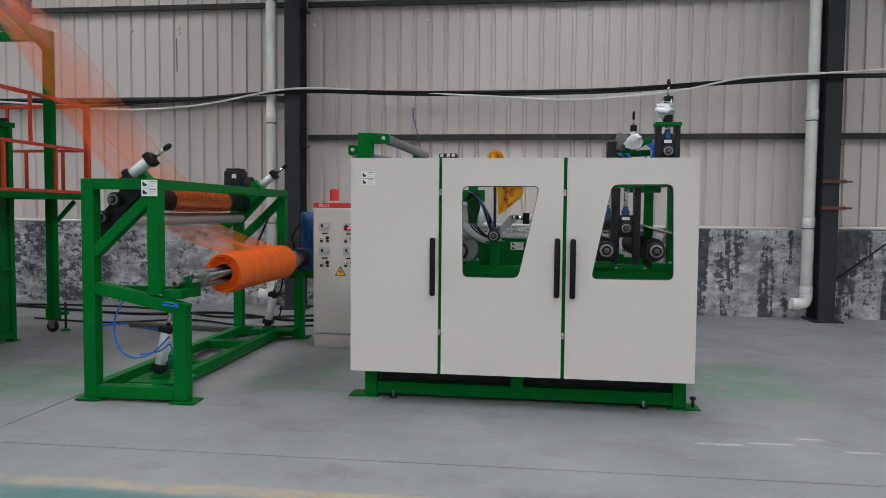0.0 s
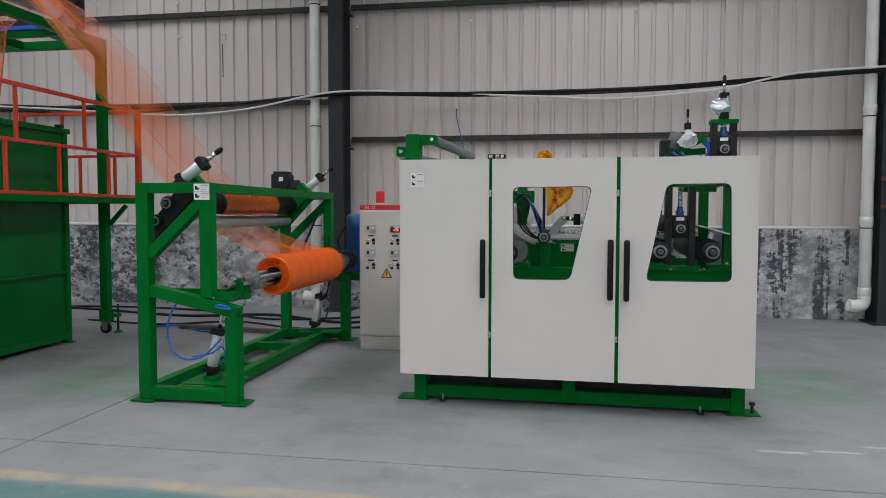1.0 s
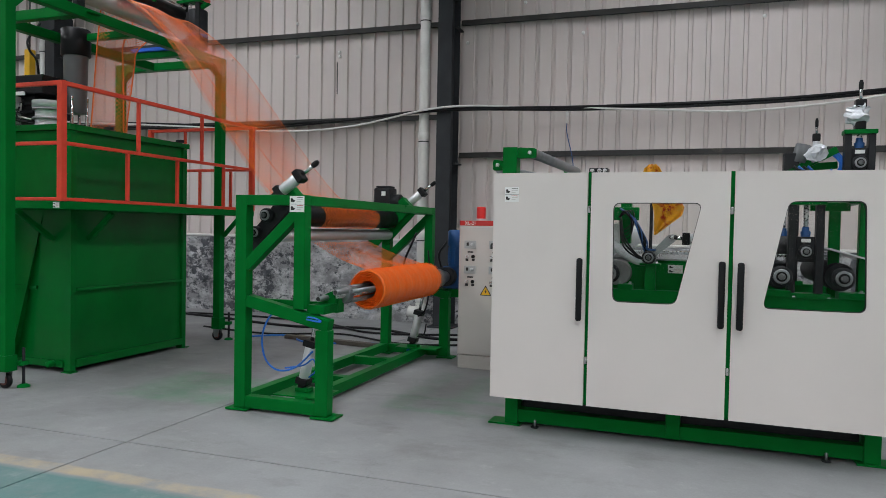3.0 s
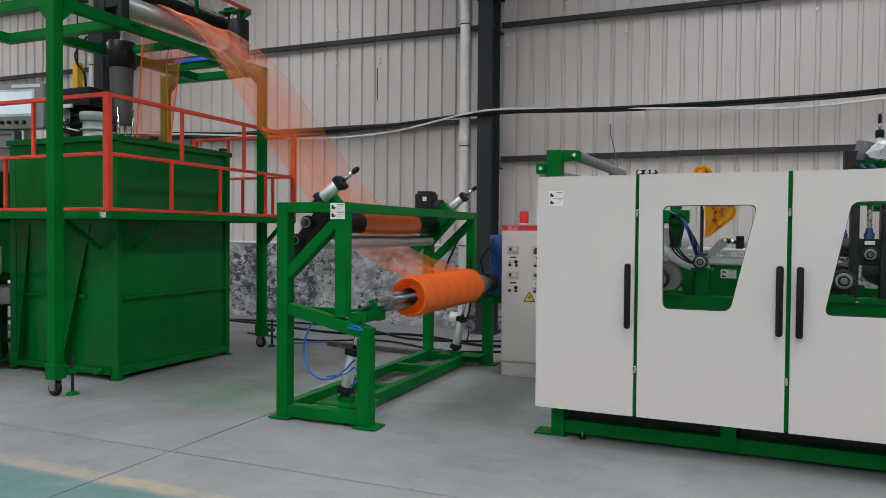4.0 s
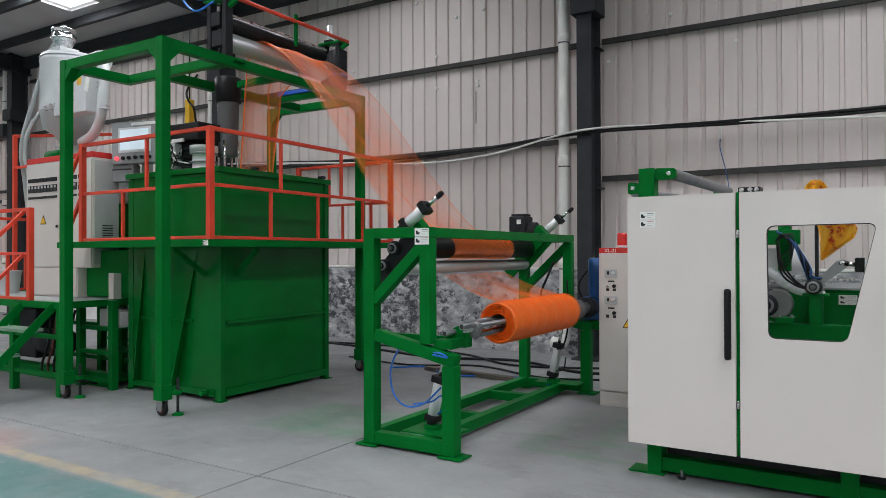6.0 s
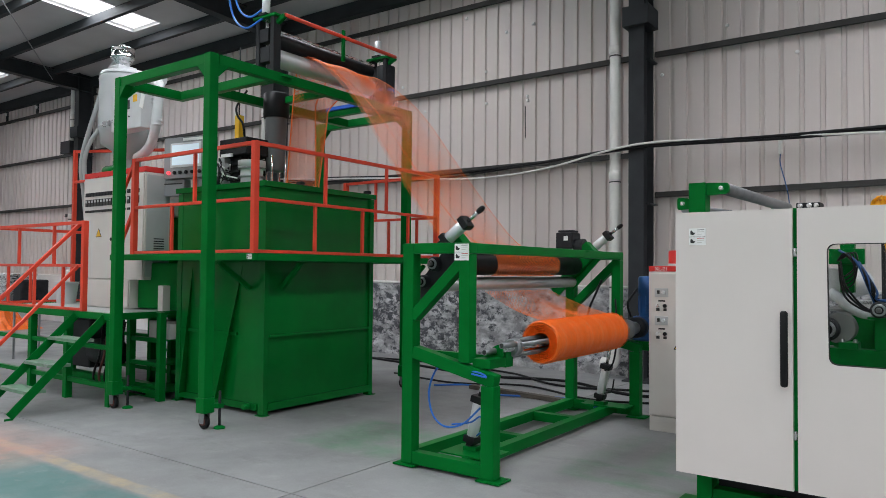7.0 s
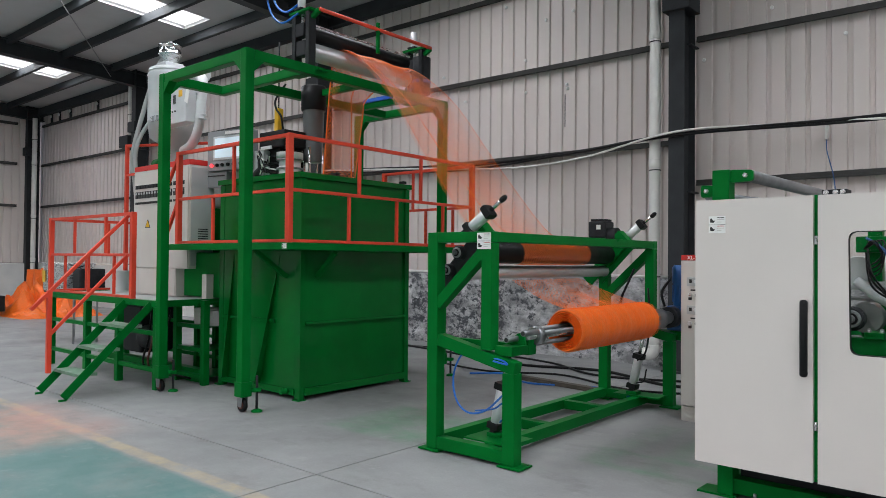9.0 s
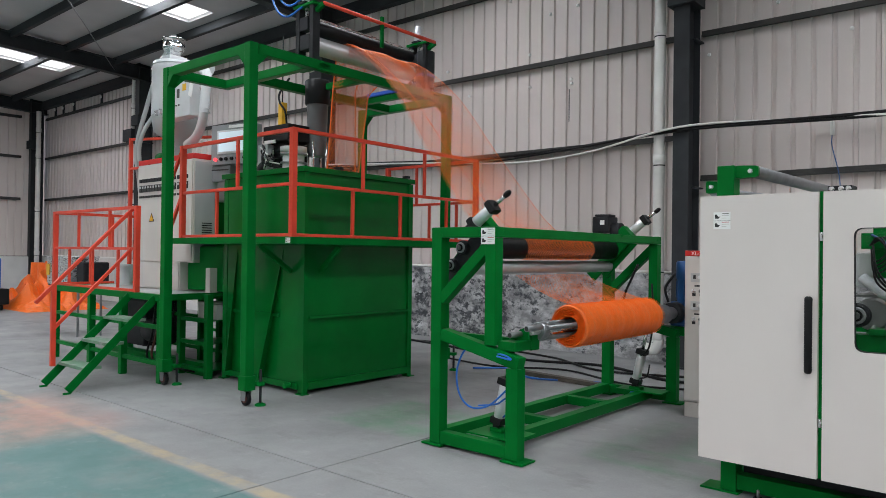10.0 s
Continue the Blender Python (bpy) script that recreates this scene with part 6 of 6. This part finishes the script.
for y in (ey0 + 0.05, 6.0, ey1 - 0.05):
    for z in (0.20, 0.62):
        part("tie_rail", bx(None, ex0 + 0.09, ex1 - 0.09, y - 0.025, y + 0.025, z, z + 0.05, 0.004), GREEN, E_)
part("skid_beam", bx(None, -9.9, -7.4, 5.5, 5.62, 0.0, 0.16, 0.006), GREEN, E_)
part("motor_housing", bx(None, -9.7, -9.1, 5.6, 6.1, 0.2, 0.85, 0.03), DARK, E_)
part("pump_body", rod(None, (-8.9, 5.6, 0.45), (-8.4, 5.6, 0.45), 0.16, 22), DARK, E_)
for k in range(5):
    part("slack_cable", hose(None, [(-8.2 + 0.12 * k, 5.3, 0.9), (-8.1 + 0.1 * k, 5.2, 0.5), (-8.3 + 0.13 * k, 5.25, 0.15), (-8.0 + 0.1 * k, 5.5, 0.03)], 0.014, 6, 6), (BLACK, RUST)[k % 2], E_)

ER = thing("guard_rail", (-9.0, 4.9, 1.03), "orange-red guard rail of the extruder platform", "guard rail")
rail_run(ER, (-7.93, 4.90), (-10.36, 4.90), ez, 2.06, 1.56, (0.30, 0.68), (0.20, 0.50, 0.80))
rail_run(ER, (-10.36, 4.90), (-10.36, 7.36), ez, 2.06, 1.56, (0.33, 0.66), (0.2, 0.5, 0.8), ends=(False, True))

S = thing("steel_stairs", (-7.62, 4.35, 0), "steep green steel stairs with three open treads", "stairs", shift=(-0.12, 0.02, 0))
for x in (-7.93, -7.30):
    part("stringer", bar(None, (x, 3.90, 0.035), (x, 4.86, 0.985), 0.012, 0.09, (0, 1, -1), 0.003), GREEN, S)
    part("stringer_foot", bx(None, x - 0.006, x + 0.006, 3.855, 3.935, 0.0, 0.022, 0), GREEN, S)
for k in (1, 2, 3):
    zc, yc = 0.245 * k, 3.90 + 0.247 * k
    part("tread", bx(None, -7.923, -7.307, yc - 0.10, yc + 0.11, zc - 0.012, zc + 0.022, 0.004), TREAD, S)
SR = part("handrail", bar(None, (-7.94, 4.90, 2.06), (-7.94, 3.80, 0.94), 0.04, 0.04, (1, 0, 0), 0.005), RED, S, "orange-red sloping handrail")
part("mid_rail", bar(None, (-7.94, 4.88, 1.56), (-7.94, 3.99, 0.64), 0.036, 0.036, (1, 0, 0), 0.005), RED, SR)
part("rail_post", bx(None, -7.965, -7.915, 3.965, 4.015, 0.22, 1.15, 0.005), RED, SR)

K = thing("power_cabinet", (-8.42, 5.7, 1.03), "large pale grey power cabinet with controllers and red top edge", "cabinet")
kx0, kx1, ky0, ky1, kz = -9.17, -7.73, 5.52, 5.86, 2.78
part("cabinet_body", bx(None, kx0, kx1, ky0, ky1, ez + 0.36, kz - 0.07, 0.006), CABINET, K)
part("cabinet_foot", bx(None, kx0, -8.04, ky0 + 0.003, ky1 - 0.003, ez, ez + 0.359, 0.005), CABINET, K)
part("header_band", bx(None, kx0, kx1, ky0 - 0.004, ky1, kz - 0.069, kz, 0.005), REDP, K, "red header band")
for x0, x1 in ((kx0 + 0.015, -8.42), (-8.41, kx1 - 0.015)):
    kd = part("cabinet_door", bx(None, x0, x1, ky0 - 0.014, ky0 - 0.001, ez + 0.37, kz - 0.09, 0.004), CABINET, K)
    for i in range(9 if x0 < -8.5 else 5):
        for z, h2 in ((2.49, 0.05), (2.38, 0.09), (2.27, 0.03)):
            w2 = 0.06
            xx = x0 + 0.06 + i * 0.073 if x0 < -8.5 else x0 + 0.12 + i * 0.10
            part("controller", bx(None, xx, xx + w2, ky0 - 0.028, ky0 - 0.014, z - h2 / 2, z + h2 / 2, 0.004), INK if z < 2.45 else DARK, kd)
            if z == 2.38:
                part("controller_face", bx(None, xx + 0.01, xx + w2 - 0.01, ky0 - 0.030, ky0 - 0.028, z + 0.005, z + 0.035, 0), GREYBOX, kd)
tri2 = part("warning_triangle", slab(None, [rounded([(-8.83, 1.93), (-8.69, 1.93), (-8.76, 2.05)], 0.01, 3)], ky0 - 0.017, ky0 - 0.014), INK, K)
part("triangle_face", slab(None, [rounded([(-8.815, 1.94), (-8.705, 1.94), (-8.76, 2.032)], 0.01, 3)], ky0 - 0.019, ky0 - 0.017), YELLOW, tri2)
part("door_lock", rod(None, (-8.45, ky0 - 0.014, 1.9), (-8.45, ky0 - 0.03, 1.9), 0.02, 12), DARK, K)
part("lower_panel", bx(None, kx0 + 0.015, -8.05, ky0 - 0.010, ky0 - 0.001, ez + 0.02, ez + 0.35, 0.004), CABINET, K)
for k in range(6):
    part("side_vent", bx(None, kx1 + 0.001, kx1 + 0.008, ky0 + 0.12, ky1 - 0.08, 1.74 + 0.03 * k, 1.752 + 0.03 * k, 0), DARK, K)
part("side_door", bx(None, kx1 + 0.0005, kx1 + 0.006, ky0 + 0.02, ky1 - 0.02, ez + 0.40, kz - 0.1, 0.002), GREYBOX, K)

U = thing("hopper_dryer", (-8.8, 6.1, 2.75), "pale grey hopper dryer with a chrome loader on top", "hopper", shift=(-0.35, 0, 0.08))
hx, hy = -8.82, 6.1
part("drum", lathe(None, (hx, hy, 3.40), (hx, hy, 4.12), ((0, 0.37), (0.9, 0.37), (0.93, 0.38), (1, 0.36)), 34), POLY, U, "pale grey insulated drum")
part("drum_cone", lathe(None, (hx, hy, 2.95), (hx, hy, 3.40), ((0, 0.12), (0.3, 0.20), (0.5, 0.34), (1, 0.37)), 34), GREYBOX, U)
part("drum_lid", lathe(None, (hx, hy, 4.12), (hx, hy, 4.22), ((0, 0.38), (0.5, 0.35), (0.8, 0.2), (1, 0.16)), 34), POLY, U)
part("loader_neck", bx(None, hx - 0.30, hx - 0.02, hy - 0.14, hy + 0.14, 4.20, 4.30, 0.01), POLY, U)
part("loader_cone", lathe(None, (hx - 0.16, hy, 4.30), (hx - 0.16, hy, 4.42), ((0, 0.08), (1, 0.15)), 26), STEEL, U)
part("loader_pot", lathe(None, (hx - 0.16, hy, 4.42), (hx - 0.16, hy, 4.58), ((0, 0.15), (0.1, 0.165), (0.2, 0.155), (0.85, 0.155), (0.95, 0.165), (1, 0.06)), 26), CHROME, U, "polished loader pot")
part("loader_knob", rod(None, (hx - 0.16, hy, 4.58), (hx - 0.16, hy, 4.63), 0.04, 14), GALV, U)
bxp = part("dryer_box", bx(None, -8.52, -7.82, 5.70, 5.90, 3.26, 3.75, 0.012), POLY, U, "grey control box on the drum")
part("box_display", bx(None, -8.14, -8.08, 5.695, 5.70, 3.52, 3.64, 0), INK, bxp)
part("box_label", bx(None, -8.00, -7.91, 5.695, 5.70, 3.60, 3.69, 0), YELLOW, bxp)
part("paper_tag", bar(None, (-7.80, 5.69, 3.50), (-7.72, 5.67, 3.66), 0.09, 0.004, (0, 1, 0), 0), PAPER, bxp)
for x in (-8.15, -8.08):
    part("box_switch", rod(None, (x, 5.70, 3.42), (x, 5.685, 3.42), 0.012, 10), INK, bxp)
part("blower_duct", hose(None, [(-7.95, 5.95, 3.92), (-7.66, 5.85, 3.80), (-7.64, 5.82, 3.50), (-7.70, 5.82, 3.18), (-7.88, 5.84, 2.99), (-8.3, 5.95, 2.94)], 0.062, 14, 8), POLY, U, "pale flexible air duct")
for k in range(9):
    part("duct_rib", rod(None, (-7.645 - 0.004 * k, 5.825, 3.28 + 0.055 * k), (-7.645 - 0.004 * k, 5.825, 3.292 + 0.055 * k), 0.067, 14), POLY, U)
part("blower", rod(None, (-8.35, 6.0, 3.95), (-7.85, 5.95, 3.95), 0.13, 20), GREYBOX, U)
for k in range(3):
    part("drum_clasp", bx(None, hx + 0.06 + 0.12 * k, hx + 0.09 + 0.12 * k, hy - 0.40, hy - 0.36, 3.36, 3.44, 0.004), STEEL, U)
part("suction_hose", hose(None, [(hx - 0.30, hy, 4.45), (hx - 0.38, hy - 0.1, 4.2), (hx - 0.55, hy - 0.2, 3.6), (hx - 0.85, hy - 0.2, 3.0), (hx - 0.95, hy - 0.1, 2.5), (hx - 0.95, hy, 1.6), (hx - 0.9, hy, 1.1)], 0.034, 10, 7), GREYBOX, U, "grey ribbed suction hose")
part("suction_hose", hose(None, [(hx - 0.42, hy - 0.1, 3.55), (hx - 0.62, hy - 0.22, 3.2), (hx - 0.75, hy - 0.2, 2.8), (hx - 0.78, hy, 2.0), (hx - 0.8, hy, 1.1)], 0.03, 10, 7), GREYBOX, U)
part("throat", bx(None, hx - 0.14, hx + 0.14, hy - 0.14, hy + 0.14, 2.55, 2.95, 0.01), GREYBOX, U)
X = thing("extruder", (-8.6, 6.25, 1.03), "green extruder body behind the power cabinet", "extruder")
part("gear_case", bx(None, -9.6, -8.9, 5.95, 6.6, ez, 2.80, 0.03), GREEN, X)
part("barrel_cover", bx(None, -8.9, -7.1, 6.08, 6.42, 2.2, 2.55, 0.03), GREYBOX, X)
part("barrel_stand", bx(None, -8.4, -8.0, 6.0, 6.5, ez, 2.2, 0.02), GREEN, X)
part("cover_motor", rod(None, (-9.45, 5.98, 2.88), (-9.1, 5.98, 2.88), 0.09, 18), GREEN, X)
part("back_rail", bar(None, (-10.2, 5.9, ez), (-10.2, 5.9, 3.25), 0.05, 0.05, (1, 0, 0)), RED, X)
part("back_rail", bar(None, (-10.2, 5.9, 3.23), (-7.3, 6.9, 3.16), 0.04, 0.04), RED, X)
part("back_rail", bar(None, (-10.2, 5.9, 2.78), (-9.2, 5.9, 2.78), 0.035, 0.035), RED, X)

part("oil_tank", bx(None, -8.02, -7.18, 5.62, 6.5, 1.04, 1.60, 0.02), GREEN, X, "dark green oil tank under the platform")

# stand under the platform, beside the tank
Z = thing("tool_rack", (-7.5, 5.75, 0), "open green steel rack beside the tank with papers on its shelves", "rack")
for x in (-7.85, -7.22):
    for y in (5.45, 6.0):
        part("rack_post", bx(None, x - 0.04, x + 0.04, y - 0.04, y + 0.04, 0.0, 1.02, 0.005), GREEN, Z)
for z in (0.10, 0.42, 0.70, 1.0):
    part("rack_rail", bx(None, -7.81, -7.26, 5.42, 5.48, z - 0.03, z + 0.02, 0.004), GREEN, Z)
    part("rack_shelf", bx(None, -7.81, -7.26, 5.49, 5.97, z - 0.02, z - 0.008, 0.002), GREEN, Z)
single("paper_sack", bx(None, -7.72, -7.45, 5.6, 5.85, 0.692, 0.90, 0.01), PAPER, "white paper sack on the green rack shelf", "sack")
single("paper_sack", bx(None, -7.40, -7.29, 5.6, 5.8, 0.692, 0.88, 0.01), PAPER, "white paper sack on the green rack shelf", "sack")
single("hanging_box", bx(None, -7.42, -7.32, 5.52, 5.62, 1.021, 1.33, 0.006), CABINET, "pale grey upright cable duct on the rack", "box", "cable boxes")

# mixer on the floor beyond the platform, bucket on the platform
bn = thing("stainless_mixer", (-13.1, 6.3, 0), "round stainless steel mixer drum on a dark stand", "mixer")
part("drum", lathe(None, (-13.2, 6.3, 0.92), (-13.2, 6.3, 1.42), ((0, 0.40), (0.06, 0.42), (0.9, 0.42), (0.94, 0.44), (1, 0.43)), 32), STEEL, bn, "polished stainless drum")
part("drum_label", bx(None, -13.28, -13.16, 5.866, 5.876, 1.08, 1.28, 0), YELLOW, bn)
part("drive_housing", bx(None, -12.70, -12.40, 6.15, 6.6, 0.92, 1.32, 0.03), DARK, bn)
for x in (-13.45, -12.5):
    for y in (6.1, 6.5):
        part("leg", bx(None, x - 0.015, x + 0.015, y - 0.015, y + 0.015, 0.0, 0.88, 0.003), GALV, bn)
part("stand_top", bx(None, -13.55, -12.4, 6.0, 6.6, 0.88, 0.919, 0.005), DARK, bn)
single("plastic_bucket", lathe(None, (-10.0, 5.72, ez - 0.006), (-10.0, 5.72, ez + 0.30), ((0, 0.12), (0.9, 0.15), (0.92, 0.16), (1, 0.16)), 24), POLY, "pale blue-grey plastic bucket on the platform", "bucket")

# ---- loose things at the far end ----
bm = bmesh.new()
nx, ny = 44, 26
hv = [[bm.verts.new((-21.6 + 3.3 * i / nx, 7.3 + 2.0 * j / ny, max(0.0, 0.95 * abs(math.sin(math.pi * i / nx)) ** 0.8 * abs(math.sin(math.pi * j / ny)) ** 0.7 * (0.62 + 0.9 * noise.noise((i * 0.22, j * 0.3, 2.0))) + 0.08 * noise.noise((i * 0.9, j * 0.9, 5)) * (0 < i < nx) * (0 < j < ny)))) for j in range(ny + 1)] for i in range(nx + 1)]
for i in range(nx):
    for j in range(ny):
        bm.faces.new((hv[i][j], hv[i + 1][j], hv[i + 1][j + 1], hv[i][j + 1]))
single("net_heap", bm, ORANGE_ROLL, "loose heap of orange plastic netting on the floor", "net heap", kind="stuff")
for x, h3, r3 in ((-21.9, 1.15, 0.17), (-21.4, 1.2, 0.16), (-22.4, 1.15, 0.18)):
    single("net_bale", lathe(None, (x, 9.0, 0), (x, 9.0, h3), ((0, r3), (0.5, r3 * 1.05), (1, r3 * 0.95)), 24), ORANGE_ROLL, "upright roll of orange plastic netting", "net roll", "spare net rolls")
ct = thing("trolley", (-19.9, 6.9, 0), "low dark trolley carrying a blue box", "trolley")
part("tray", bx(None, -20.8, -19.15, 6.5, 7.2, 0.16, 0.55, 0.02), BLACK, ct)
for x in (-20.6, -19.4):
    for y in (6.6, 7.1):
        part("wheel", rod(None, (x, y - 0.02, 0.08), (x, y + 0.02, 0.08), 0.08, 18), DARK, ct)
single("blue_box", bx(None, -20.9, -19.6, 6.55, 7.15, 0.551, 1.3, 0.02), BLUEBOX, "bright blue plastic box on the trolley", "box")

# floor clutter near the wall
for pts, r in (([(-9.5, 10.2, 0.02), (-7.2, 9.8, 0.02), (-5.4, 9.4, 0.02), (-4.2, 9.7, 0.02), (-3.0, 9.2, 0.02), (-2.2, 9.6, 0.02)], 0.02),
               ([(-9.8, 9.6, 0.02), (-7.0, 10.1, 0.02), (-5.2, 9.9, 0.02), (-4.0, 9.3, 0.02), (-2.6, 9.8, 0.016)], 0.016),
               ([(-6.5, 8.8, 0.02), (-5.3, 8.6, 0.02), (-4.4, 9.0, 0.02), (-3.3, 8.6, 0.02), (-2.5, 8.9, 0.014)], 0.014)):
    single("floor_cable", hose(None, pts, r, 7, 10), BLACK, "thick black cable lying along the wall foot", "cable", "floor cables")
single("floor_hose", hose(None, [(-5.4, 8.3, 0.015), (-5.0, 8.6, 0.015), (-4.4, 8.2, 0.015), (-3.6, 8.5, 0.015), (-3.1, 8.1, 0.015), (-2.9, 7.9, 0.1)], 0.012, 7, 10), HOSE, "thin blue air hose lying on the floor", "hose")
single("scrap_plank", bar(None, (-4.9, 8.45, 0.03), (-3.35, 8.25, 0.03), 0.10, 0.05), TAR, "dark worn timber plank on the floor", "plank")
single("timber_stack", bx(None, -2.55, -2.0, 9.6, 10.3, 0.0, 0.28, 0.02), TAR, "small stack of dark scrap timber by the wall", "timber")
